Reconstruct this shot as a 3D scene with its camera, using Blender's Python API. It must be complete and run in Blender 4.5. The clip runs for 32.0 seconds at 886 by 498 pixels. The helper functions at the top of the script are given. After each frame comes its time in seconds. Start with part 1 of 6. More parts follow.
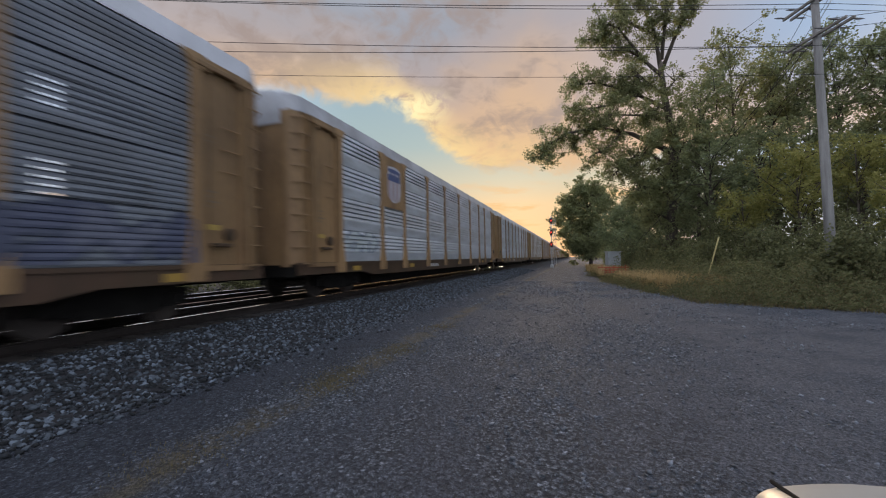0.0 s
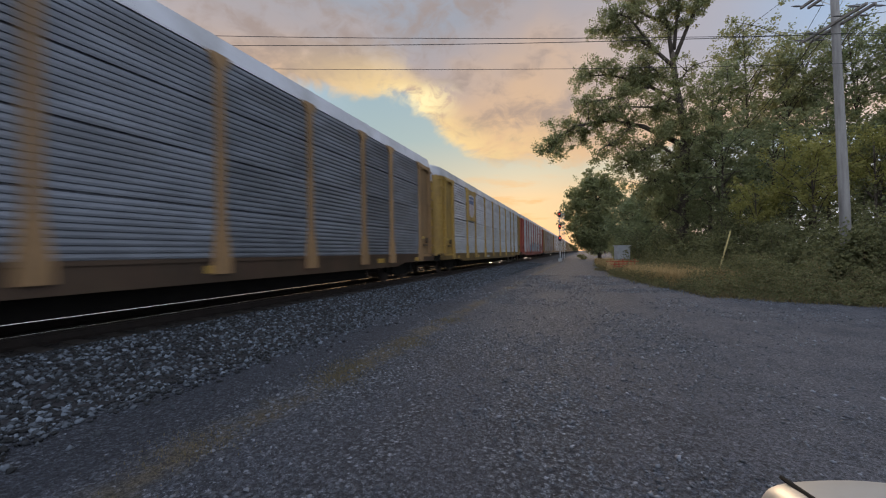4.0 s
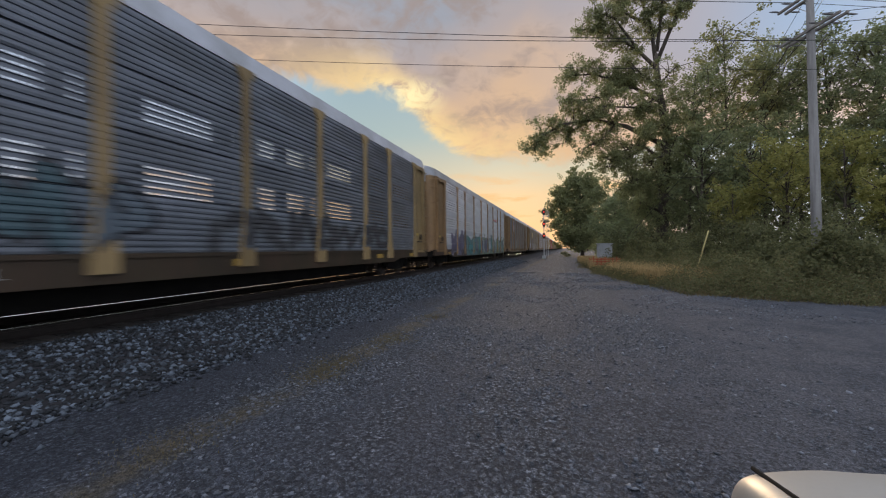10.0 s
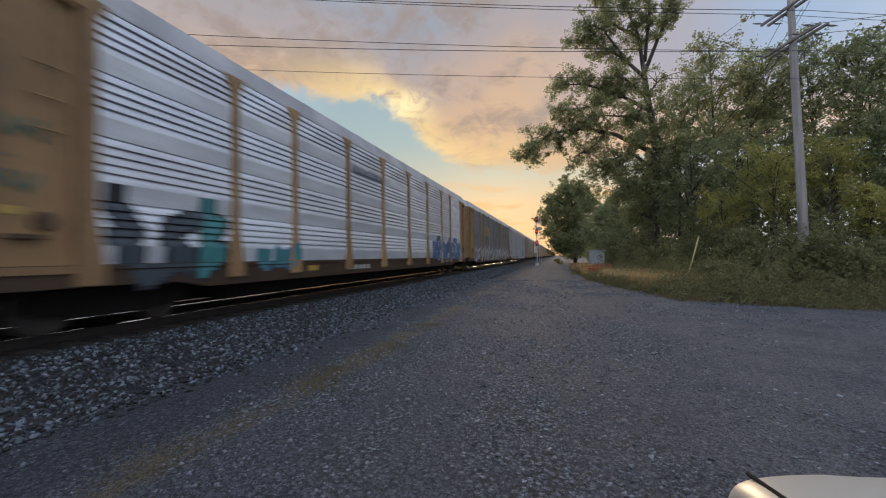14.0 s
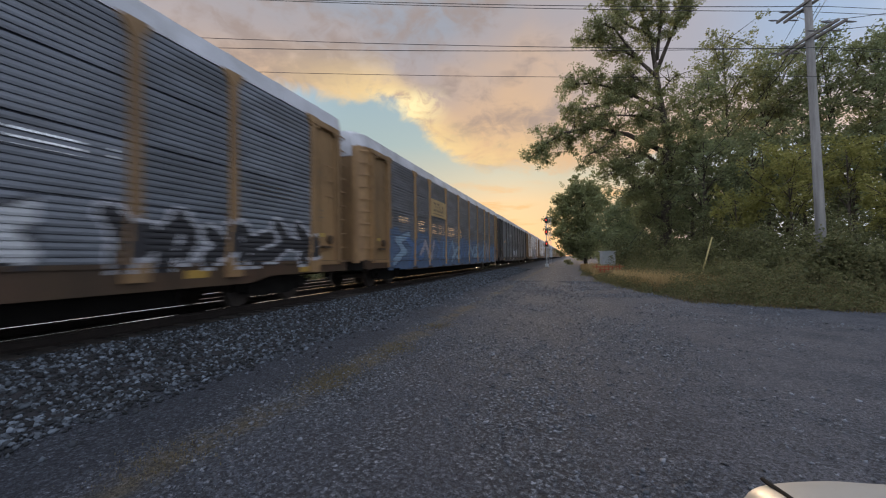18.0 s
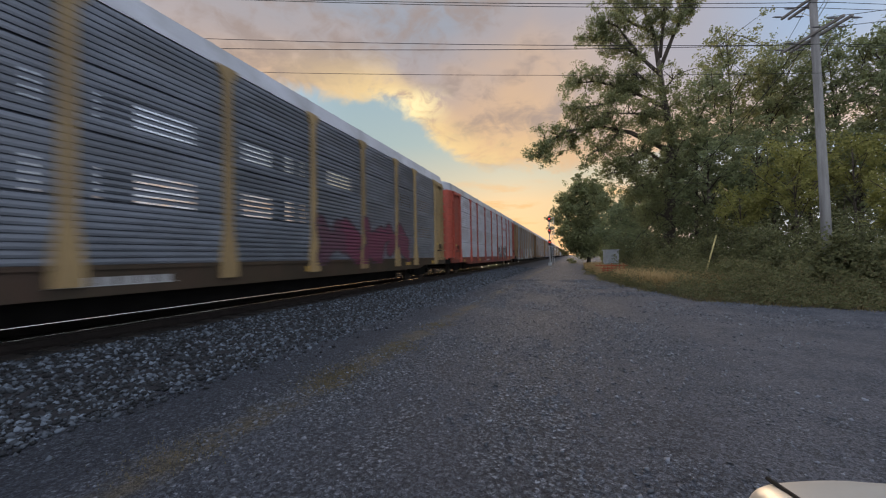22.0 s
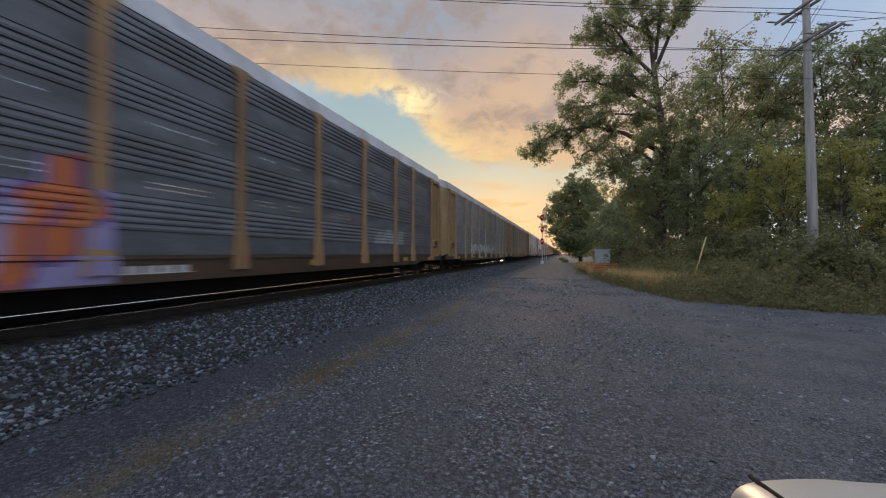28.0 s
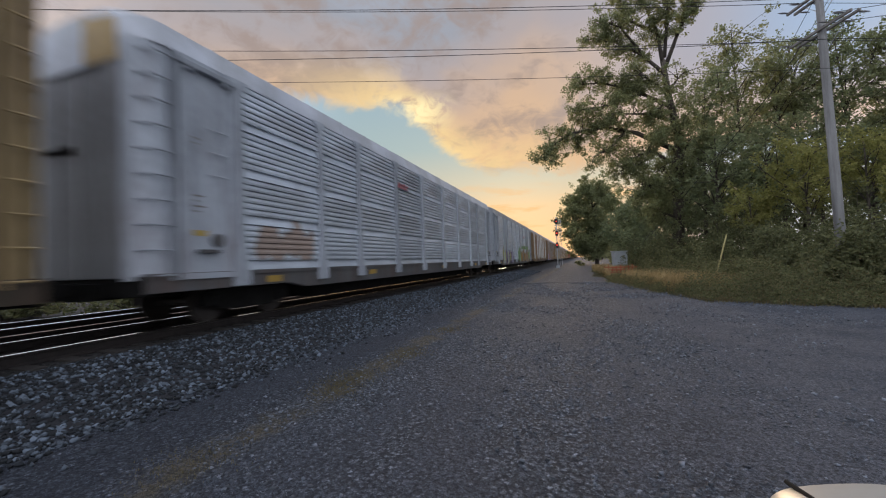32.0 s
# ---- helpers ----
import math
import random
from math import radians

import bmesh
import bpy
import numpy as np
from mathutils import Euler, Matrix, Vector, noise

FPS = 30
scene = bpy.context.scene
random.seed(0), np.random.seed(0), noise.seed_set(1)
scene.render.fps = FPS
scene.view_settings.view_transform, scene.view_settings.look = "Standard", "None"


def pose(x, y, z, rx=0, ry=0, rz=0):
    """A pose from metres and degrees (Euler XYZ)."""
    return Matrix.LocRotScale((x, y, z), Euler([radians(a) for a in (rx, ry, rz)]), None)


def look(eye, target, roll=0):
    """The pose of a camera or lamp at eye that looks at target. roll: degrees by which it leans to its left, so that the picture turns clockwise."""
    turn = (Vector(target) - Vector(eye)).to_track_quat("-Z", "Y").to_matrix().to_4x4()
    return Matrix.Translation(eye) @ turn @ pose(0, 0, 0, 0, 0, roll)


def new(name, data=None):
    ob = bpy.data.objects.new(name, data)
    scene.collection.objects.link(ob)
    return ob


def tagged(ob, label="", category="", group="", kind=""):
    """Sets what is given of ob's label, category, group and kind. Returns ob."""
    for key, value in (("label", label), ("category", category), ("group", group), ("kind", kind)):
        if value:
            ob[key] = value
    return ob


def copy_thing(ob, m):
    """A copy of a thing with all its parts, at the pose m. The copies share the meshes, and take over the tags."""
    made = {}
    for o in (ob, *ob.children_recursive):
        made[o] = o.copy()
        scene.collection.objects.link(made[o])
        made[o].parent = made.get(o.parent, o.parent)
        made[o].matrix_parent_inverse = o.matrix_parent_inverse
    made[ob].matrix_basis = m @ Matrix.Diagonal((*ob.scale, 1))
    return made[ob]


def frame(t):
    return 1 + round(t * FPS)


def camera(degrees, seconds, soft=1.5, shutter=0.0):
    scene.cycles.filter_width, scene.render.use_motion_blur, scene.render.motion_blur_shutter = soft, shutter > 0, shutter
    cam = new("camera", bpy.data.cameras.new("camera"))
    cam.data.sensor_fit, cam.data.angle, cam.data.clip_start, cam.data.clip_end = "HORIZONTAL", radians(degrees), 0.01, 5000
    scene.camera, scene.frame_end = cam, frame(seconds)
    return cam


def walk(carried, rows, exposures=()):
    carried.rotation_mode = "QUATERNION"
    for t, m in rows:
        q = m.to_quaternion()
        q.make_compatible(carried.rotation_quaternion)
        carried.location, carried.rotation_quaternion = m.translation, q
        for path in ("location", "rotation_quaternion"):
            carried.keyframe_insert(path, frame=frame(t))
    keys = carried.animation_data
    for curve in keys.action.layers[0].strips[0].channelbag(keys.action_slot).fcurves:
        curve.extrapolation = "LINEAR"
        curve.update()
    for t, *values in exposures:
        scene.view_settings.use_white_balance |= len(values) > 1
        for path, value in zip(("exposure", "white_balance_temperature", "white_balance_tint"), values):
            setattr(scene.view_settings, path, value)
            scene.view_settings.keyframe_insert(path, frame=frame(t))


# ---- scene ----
import collections

SPEED = 23.74                     # metres a second
PITCH = 28.3                      # from one car to the next


def aim(yaw, pitch, roll):
    """The camera at the eye: degrees to the left of the track, up, and of lean."""
    return pose(0, 0, 1.6, 0, 0, yaw) @ pose(0, 0, 0, 90 + pitch) @ pose(0, 0, 0, 0, 0, roll)


cam = camera(96.9, 32.0, soft=1.15, shutter=0.32)
walk(cam, [
    (0, aim(18.38, 1.45, -1.05)),
    (0.5, aim(18.75, 1.25, -1.14)),
    (1, aim(19.05, 1.09, -1.12)),
    (1.5, aim(19.26, 0.89, -1.00)),
    (2, aim(19.34, 0.66, -0.82)),
    (2.5, aim(19.29, 0.41, -0.65)),
    (3, aim(19.19, 0.24, -0.61)),
    (3.5, aim(19.18, 0.22, -0.69)),
    (5.5, aim(21.60, 2.96, -2.21)),
    (6, aim(22.00, 3.22, -2.15)),
    (6.5, aim(21.91, 3.09, -1.95)),
    (7, aim(21.24, 2.51, -1.71)),
    (7.5, aim(20.04, 1.56, -1.33)),
    (8, aim(18.76, 0.54, -0.91)),
    (8.5, aim(17.81, -0.09, -0.62)),
    (9, aim(17.36, -0.28, -0.47)),
    (9.5, aim(17.30, -0.19, -0.46)),
    (10, aim(17.35, 0.00, -0.48)),
    (10.5, aim(17.34, 0.15, -0.49)),
    (11, aim(17.23, 0.18, -0.48)),
    (11.5, aim(17.01, 0.12, -0.45)),
    (12, aim(16.79, 0.01, -0.46)),
    (12.5, aim(16.63, 0.02, -0.51)),
    (13, aim(16.50, 0.27, -0.69)),
    (13.5, aim(16.42, 0.71, -0.86)),
    (14, aim(16.37, 1.18, -0.96)),
    (14.5, aim(16.47, 1.47, -0.94)),
    (16.5, aim(19.35, 2.50, -1.11)),
    (17, aim(19.29, 2.30, -1.17)),
    (17.5, aim(18.68, 1.84, -1.07)),
    (18, aim(17.71, 1.27, -0.82)),
    (18.5, aim(16.85, 0.81, -0.53)),
    (19, aim(16.43, 0.48, -0.41)),
    (19.5, aim(16.37, 0.28, -0.43)),
    (20, aim(16.45, 0.12, -0.48)),
    (20.5, aim(16.59, 0.13, -0.48)),
    (21, aim(16.89, 0.32, -0.55)),
    (21.5, aim(17.45, 0.71, -0.72)),
    (22, aim(18.13, 1.17, -1.01)),
    (22.5, aim(18.61, 1.44, -1.26)),
    (23, aim(18.56, 1.47, -1.28)),
    (23.5, aim(18.01, 1.25, -1.00)),
    (24, aim(17.25, 0.93, -0.50)),
    (24.5, aim(16.77, 0.66, -0.05)),
    (25, aim(16.89, 0.60, 0.21)),
    (25.5, aim(17.56, 0.72, 0.24)),
    (27.5, aim(17.83, 0.63, 0.02)),
    (28, aim(17.09, 0.67, 0.04)),
    (28.5, aim(16.75, 0.97, -0.16)),
    (29, aim(16.90, 1.38, -0.52)),
    (29.5, aim(17.45, 1.63, -0.98)),
    (30, aim(18.13, 1.73, -1.41)),
    (30.5, aim(18.73, 1.76, -1.74)),
    (31, aim(19.19, 1.84, -2.02)),
    (31.5, aim(19.34, 1.91, -2.15)),
    (32, aim(19.14, 1.87, -2.06)),
])

# ---- world, sun, exposure ----
scene.view_settings.exposure = 0.0
SUN_AZ, SUN_EL = 8.0, 7.0         # degrees: to the left of the track's far end, and up


def sky():
    w = bpy.data.worlds.new("dusk_sky")
    scene.world = w
    w.use_nodes = True
    nt = w.node_tree
    nt.nodes.clear()
    N = lambda kind: nt.nodes.new(kind)
    link = nt.links.new

    def val(op, a, b=None, c=None, clamp=False):
        n = N("ShaderNodeMath")
        n.operation, n.use_clamp = op, clamp
        for i, v in enumerate((a, b, c)):
            if v is None:
                continue
            if isinstance(v, (int, float)):
                n.inputs[i].default_value = v
            else:
                link(v, n.inputs[i])
        return n.outputs[0]

    def mix(f, a, b):
        n = N("ShaderNodeMix")
        n.data_type = "RGBA"
        if isinstance(f, (int, float)):
            n.inputs[0].default_value = f
        else:
            link(f, n.inputs[0])
        for i, v in ((6, a), (7, b)):
            if isinstance(v, tuple):
                n.inputs[i].default_value = (*v, 1)
            else:
                link(v, n.inputs[i])
        return n.outputs[2]

    def ramp(f, stops):
        n = N("ShaderNodeValToRGB")
        e = n.color_ramp.elements
        while len(e) < len(stops):
            e.new(0.5)
        for k, (p, col) in zip(e, stops):
            k.position, k.color = p, (*col, 1)
        link(f, n.inputs[0])
        return n.outputs[0]

    def smooth(x, a, b):
        n = N("ShaderNodeMapRange")
        n.interpolation_type = "SMOOTHSTEP"
        link(x, n.inputs[0])
        n.inputs[1].default_value, n.inputs[2].default_value = a, b
        return n.outputs[0]

    co = N("ShaderNodeTexCoord").outputs["Generated"]
    sep = N("ShaderNodeSeparateXYZ")
    link(co, sep.inputs[0])
    x, y, z = sep.outputs
    el = val("MULTIPLY", val("ARCSINE", z), 57.2958)
    az = val("MULTIPLY", val("ARCTAN2", val("MULTIPLY", x, -1.0), y), 57.2958)
    air = N("ShaderNodeTexSky")
    air.sky_type, air.sun_disc = "NISHITA", False
    air.sun_elevation, air.sun_rotation = radians(SUN_EL), radians(-SUN_AZ)

    def noise_at(scale, detail, rough, dist=0.0, off=(0, 0, 0), stretch=(1, 1, 1.9)):
        m = N("ShaderNodeMapping")
        link(co, m.inputs[0])
        m.inputs[1].default_value, m.inputs[3].default_value = off, stretch
        n = N("ShaderNodeTexNoise")
        link(m.outputs[0], n.inputs["Vector"])
        n.inputs["Scale"].default_value, n.inputs["Detail"].default_value = scale, detail
        n.inputs["Roughness"].default_value, n.inputs["Distortion"].default_value = rough, dist
        return n.outputs[0]

    big = noise_at(3.2, 3.0, 0.5, 0.3, (3.1, 1.2, 0.7))
    fine = noise_at(9.0, 9.0, 0.6, 0.6, (0.4, 7.7, 0.2))
    wisp = noise_at(22.0, 6.0, 0.6, 0.8, (1.4, 2.7, 5.0), (1, 1, 1.3))
    # clear air under the cloud deck: warm at the horizon, pale green-blue above; cooler away from the sun
    t = val("DIVIDE", el, 40.0, clamp=True)
    west = ramp(t, [(0.0, (0.62, 0.38, 0.28)), (0.09, (0.70, 0.43, 0.26)), (0.19, (0.70, 0.51, 0.31)), (0.28, (0.55, 0.53, 0.42)), (0.40, (0.39, 0.49, 0.49)), (0.56, (0.34, 0.46, 0.52)), (1.0, (0.28, 0.39, 0.52))])
    east = ramp(t, [(0.0, (0.74, 0.76, 0.84)), (0.4, (0.68, 0.79, 0.98)), (1.0, (0.56, 0.69, 0.95))])
    off = val("ABSOLUTE", val("SUBTRACT", az, 14.0))
    away = smooth(off, 34.0, 78.0)
    clear = mix(0.008, mix(smooth(off, 16.0, 42.0), west, east), air.outputs[0])
    # the deck of cloud: a slanting lower edge, gold along the edge, peach behind, grey overhead
    edge = val("MULTIPLY_ADD", smooth(az, 11.0, 28.0), 9.8, 12.2)
    wob = val("ADD", val("MULTIPLY", val("SUBTRACT", fine, 0.5), 5.0), val("MULTIPLY", val("SUBTRACT", wisp, 0.5), 2.4))
    over = val("ADD", val("SUBTRACT", el, edge), wob)
    deck = smooth(over, -1.1, 1.5)
    lift = val("MULTIPLY_ADD", val("SUBTRACT", big, 0.5), 16.0, el)
    body = ramp(val("DIVIDE", lift, 60.0, clamp=True), [(0.10, (0.84, 0.52, 0.29)), (0.28, (0.82, 0.54, 0.31)), (0.39, (0.68, 0.48, 0.34)), (0.47, (0.46, 0.40, 0.40)), (0.56, (0.36, 0.38, 0.44)), (0.8, (0.46, 0.52, 0.64)), (1.0, (0.52, 0.60, 0.76))])
    blot = smooth(val("MULTIPLY_ADD", wisp, 0.35, val("MULTIPLY", noise_at(5.5, 5.0, 0.55, 0.3, (6.2, 0.3, 1.9)), 0.75)), 0.50, 0.68)
    body = mix(val("MULTIPLY", blot, 0.75), body, (0.37, 0.29, 0.26))
    rim = val("MULTIPLY", smooth(over, 7.0, 0.8), smooth(val("ABSOLUTE", val("SUBTRACT", az, 21.0)), 26.0, 2.0))
    rim = val("MULTIPLY", rim, smooth(val("MULTIPLY_ADD", fine, 0.7, val("MULTIPLY", wisp, 0.3)), 0.34, 0.56))
    body = mix(val("MULTIPLY", rim, 0.95), body, (1.0, 0.73, 0.35))
    spot = val("MULTIPLY", smooth(val("ABSOLUTE", val("SUBTRACT", az, 22.5)), 7.0, 0.5), smooth(val("ABSOLUTE", val("SUBTRACT", el, 21.2)), 3.2, 0.3))
    body = mix(val("MULTIPLY", spot, smooth(wisp, 0.33, 0.55)), body, (1.12, 0.93, 0.52))
    grey = mix(smooth(fine, 0.35, 0.68), (0.74, 0.80, 0.94), (0.57, 0.62, 0.75))
    right = val("MULTIPLY", smooth(az, 9.0, -16.0), smooth(el, 9.0, 24.0))
    body = mix(right, body, mix(smooth(az, -14.0, -27.0), (0.44, 0.43, 0.49), (0.38, 0.50, 0.69)))
    body = mix(away, body, grey)
    out = mix(deck, clear, body)
    # small low cloud streaks by the horizon
    streak = val("MULTIPLY", smooth(noise_at(5.0, 5.0, 0.6, 0.3, (1.5, 4.0, 0), (1, 1, 6.0)), 0.50, 0.66), smooth(el, 13.0, 7.0))
    glow = mix(val("MULTIPLY", val("MULTIPLY", streak, 0.75), val("SUBTRACT", 1.0, away)), out, (0.98, 0.56, 0.22))
    # the open sky overhead and behind is brighter than the cloud bank in the west
    open_sky = val("MAXIMUM", val("MULTIPLY", smooth(val("ABSOLUTE", az), 105.0, 150.0), 1.3), smooth(el, 44.0, 66.0))
    bg = N("ShaderNodeBackground")
    link(val("MULTIPLY_ADD", open_sky, 0.7, 1.0), bg.inputs[1])
    link(glow, bg.inputs[0])
    o = N("ShaderNodeOutputWorld")
    link(bg.outputs[0], o.inputs[0])


sky()
sun = new("sun", bpy.data.lights.new("sun", "SUN"))
sun.data.energy, sun.data.angle, sun.data.color = 2.2, radians(12), (1.0, 0.72, 0.45)
sun.matrix_basis = look((0, 0, 50), (50 * math.sin(radians(SUN_AZ)), -50 * math.cos(radians(SUN_AZ)), 50 - 50 * math.tan(radians(SUN_EL))))


# ---- materials ----
def material(name, base, rough=0.7, metal=0.0, vary=0.25, scale=4.0, bump=0.0, fine=60.0, tint=None, stretch=(1, 1, 1), island=0.0, rand=0.0, dirt=None, spec=0.5):
    """A painted or natural surface: base colour with large stains and fine grain, bump, and change from piece to piece."""
    m = bpy.data.materials.new(name)
    m.use_nodes = True
    nt = m.node_tree
    b = nt.nodes["Principled BSDF"]
    N, link = nt.nodes.new, nt.links.new
    tc, mp = N("ShaderNodeTexCoord"), N("ShaderNodeMapping")
    link(tc.outputs["Object"], mp.inputs[0])
    mp.inputs[3].default_value = stretch
    n1, n2 = N("ShaderNodeTexNoise"), N("ShaderNodeTexNoise")
    for n, s, d in ((n1, scale, 5.0), (n2, fine, 3.0)):
        link(mp.outputs[0], n.inputs["Vector"])
        n.inputs["Scale"].default_value, n.inputs["Detail"].default_value = s, d
    add = N("ShaderNodeMath")
    add.operation = "MULTIPLY_ADD"
    link(n2.outputs[0], add.inputs[0])
    add.inputs[1].default_value = 0.5
    link(n1.outputs[0], add.inputs[2])
    last = add.outputs[0]
    ramp = N("ShaderNodeValToRGB")
    lo = tuple(c * (1 - vary) for c in base)
    hi = tuple(min(1, c * (1 + vary)) for c in (tint or base))
    e = ramp.color_ramp.elements
    e[0].position, e[0].color, e[1].position, e[1].color = 0.45, (*lo, 1), 1.05, (*hi, 1)
    link(last, ramp.inputs[0])
    col = ramp.outputs[0]
    if dirt:
        n3, r3 = N("ShaderNodeTexNoise"), N("ShaderNodeMapRange")
        link(mp.outputs[0], n3.inputs["Vector"])
        n3.inputs["Scale"].default_value, n3.inputs["Detail"].default_value = scale * 0.7, 8.0
        n3.inputs["Roughness"].default_value = 0.7
        link(n3.outputs[0], r3.inputs[0])
        r3.inputs[1].default_value, r3.inputs[2].default_value = 0.47, 0.70
        mx = N("ShaderNodeMix")
        mx.data_type = "RGBA"
        link(r3.outputs[0], mx.inputs[0])
        link(col, mx.inputs[6])
        mx.inputs[7].default_value = (*dirt, 1)
        col = mx.outputs[2]
    if island or rand:
        src = N("ShaderNodeNewGeometry").outputs["Random Per Island"] if island else N("ShaderNodeObjectInfo").outputs["Random"]
        rr, pw = N("ShaderNodeMapRange"), N("ShaderNodeMath")
        pw.operation = "POWER"
        link(src, pw.inputs[0])
        pw.inputs[1].default_value = 3.0 if island else 1.0
        link(pw.outputs[0], rr.inputs[0])
        k = island or rand
        rr.inputs[3].default_value, rr.inputs[4].default_value = 1 - k, 1 + k * (3.0 if island else 1.0)
        hsv = N("ShaderNodeHueSaturation")
        link(rr.outputs[0], hsv.inputs["Value"])
        link(col, hsv.inputs["Color"])
        col = hsv.outputs[0]
    link(col, b.inputs["Base Color"])
    b.inputs["Roughness"].default_value, b.inputs["Metallic"].default_value = rough, metal
    b.inputs["Specular IOR Level"].default_value = spec
    if bump:
        bp = N("ShaderNodeBump")
        bp.inputs["Strength"].default_value, bp.inputs["Distance"].default_value = 1.0, bump
        link(last, bp.inputs["Height"])
        link(bp.outputs[0], b.inputs["Normal"])
    return m


def leafy(name, a, b_, rough=0.6, through_=0.35):
    """Leaves: colour from leaf to leaf, and light that comes through them."""
    m = bpy.data.materials.new(name)
    m.use_nodes = True
    nt = m.node_tree
    p = nt.nodes["Principled BSDF"]
    N, link = nt.nodes.new, nt.links.new
    g, r = N("ShaderNodeNewGeometry"), N("ShaderNodeValToRGB")
    link(g.outputs["Random Per Island"], r.inputs[0])
    e = r.color_ramp.elements
    e[0].color, e[1].color = (*a, 1), (*b_, 1)
    link(r.outputs[0], p.inputs["Base Color"])
    p.inputs["Roughness"].default_value = rough
    p.inputs["Specular IOR Level"].default_value = 0.3
    tr, mx = N("ShaderNodeBsdfTranslucent"), N("ShaderNodeMixShader")
    link(r.outputs[0], tr.inputs[0])
    mx.inputs[0].default_value = through_
    link(p.outputs[0], mx.inputs[1])
    link(tr.outputs[0], mx.inputs[2])
    link(mx.outputs[0], nt.nodes["Material Output"].inputs[0])
    return m


def pebbles(name, dark, light, soil, size=30.0):
    """Packed gravel: stones of two sizes with their own greys, proud of darker soil, in loose and worn patches."""
    m = bpy.data.materials.new(name)
    m.use_nodes = True
    nt = m.node_tree
    b = nt.nodes["Principled BSDF"]
    N, link = nt.nodes.new, nt.links.new
    flat = N("ShaderNodeTexCoord").outputs["Object"]
    wob, sc, ad = N("ShaderNodeTexNoise"), N("ShaderNodeVectorMath"), N("ShaderNodeVectorMath")
    link(flat, wob.inputs["Vector"])
    wob.inputs["Scale"].default_value, wob.inputs["Detail"].default_value = 45.0, 3.0
    sc.operation = "SCALE"
    link(wob.outputs["Color"], sc.inputs[0])
    sc.inputs["Scale"].default_value = 0.045
    link(flat, ad.inputs[0])
    link(sc.outputs[0], ad.inputs[1])
    co = ad.outputs[0]

    def cells(scale):
        v = N("ShaderNodeTexVoronoi")
        v.inputs["Scale"].default_value = scale
        v.inputs["Randomness"].default_value = 1.0
        link(co, v.inputs["Vector"])
        return v

    def noise_tex(scale, detail=5.0, rough=0.6):
        n = N("ShaderNodeTexNoise")
        link(co, n.inputs["Vector"])
        n.inputs["Scale"].default_value, n.inputs["Detail"].default_value, n.inputs["Roughness"].default_value = scale, detail, rough
        return n.outputs[0]

    def rng_map(x, a, c, lo=0.0, hi=1.0):
        n = N("ShaderNodeMapRange")
        n.interpolation_type = "SMOOTHSTEP"
        link(x, n.inputs[0])
        for i, v in zip((1, 2, 3, 4), (a, c, lo, hi)):
            n.inputs[i].default_value = v
        return n.outputs[0]

    def mixc(f, a, c):
        n = N("ShaderNodeMix")
        n.data_type = "RGBA"
        link(f, n.inputs[0])
        for i, v in ((6, a), (7, c)):
            if isinstance(v, tuple):
                n.inputs[i].default_value = (*v, 1)
            else:
                link(v, n.inputs[i])
        return n.outputs[2]

    def grey(v):
        r = N("ShaderNodeValToRGB")
        sp = N("ShaderNodeSeparateColor")
        link(v.outputs["Color"], sp.inputs[0])
        e = r.color_ramp.elements
        e[0].position, e[0].color, e[1].position, e[1].color = 0.1, (*dark, 1), 1.0, (*light, 1)
        k = e.new(0.8)
        k.color = (*[0.65 * a + 0.35 * c for a, c in zip(dark, light)], 1)
        link(sp.outputs[0], r.inputs[0])
        return r.outputs[0]

    a, c, g = cells(size), cells(size * 2.9), cells(size * 6.5)
    patch = noise_tex(0.9, 6.0, 0.7)
    stone = mixc(rng_map(patch, 0.40, 0.52), grey(c), grey(a))
    stone = mixc(rng_map(noise_tex(2.6, 4.0), 0.44, 0.56), stone, grey(g))
    gaps = rng_map(a.outputs["Distance"], 0.25, 0.7)
    col = mixc(gaps, stone, tuple(0.5 * v for v in soil))
    lane = N("ShaderNodeMapping")
    link(co, lane.inputs[0])
    lane.inputs[3].default_value = (1.0, 0.22, 1.0)
    ln = N("ShaderNodeTexNoise")
    link(lane.outputs[0], ln.inputs["Vector"])
    ln.inputs["Scale"].default_value, ln.inputs["Detail"].default_value, ln.inputs["Roughness"].default_value = 0.8, 7.0, 0.68
    sp = N("ShaderNodeSeparateXYZ")
    link(co, sp.inputs[0])

    def calc(op, p, q, r=None):
        n = N("ShaderNodeMath")
        n.operation = op
        for i, v in enumerate((p, q, r)):
            if isinstance(v, (int, float)):
                n.inputs[i].default_value = v
            elif v is not None:
                link(v, n.inputs[i])
        return n.outputs[0]

    east = calc("MULTIPLY", rng_map(calc("MULTIPLY_ADD", sp.outputs[1], -0.1, sp.outputs[0]), -1.5, 3.0), 0.14)
    worn = rng_map(calc("ADD", ln.outputs[0], east), 0.42, 0.62)
    col = mixc(calc("MULTIPLY", worn, 0.66), col, soil)
    pale = calc("MULTIPLY", rng_map(calc("MULTIPLY_ADD", sp.outputs[1], -0.10, sp.outputs[0]), -1.0, 2.5), rng_map(patch, 0.36, 0.58))
    col = mixc(calc("MULTIPLY", pale, 0.6), col, (0.094, 0.096, 0.110))
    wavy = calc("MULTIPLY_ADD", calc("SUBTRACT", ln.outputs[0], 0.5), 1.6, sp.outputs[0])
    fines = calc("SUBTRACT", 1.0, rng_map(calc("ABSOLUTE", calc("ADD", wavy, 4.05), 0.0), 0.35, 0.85))
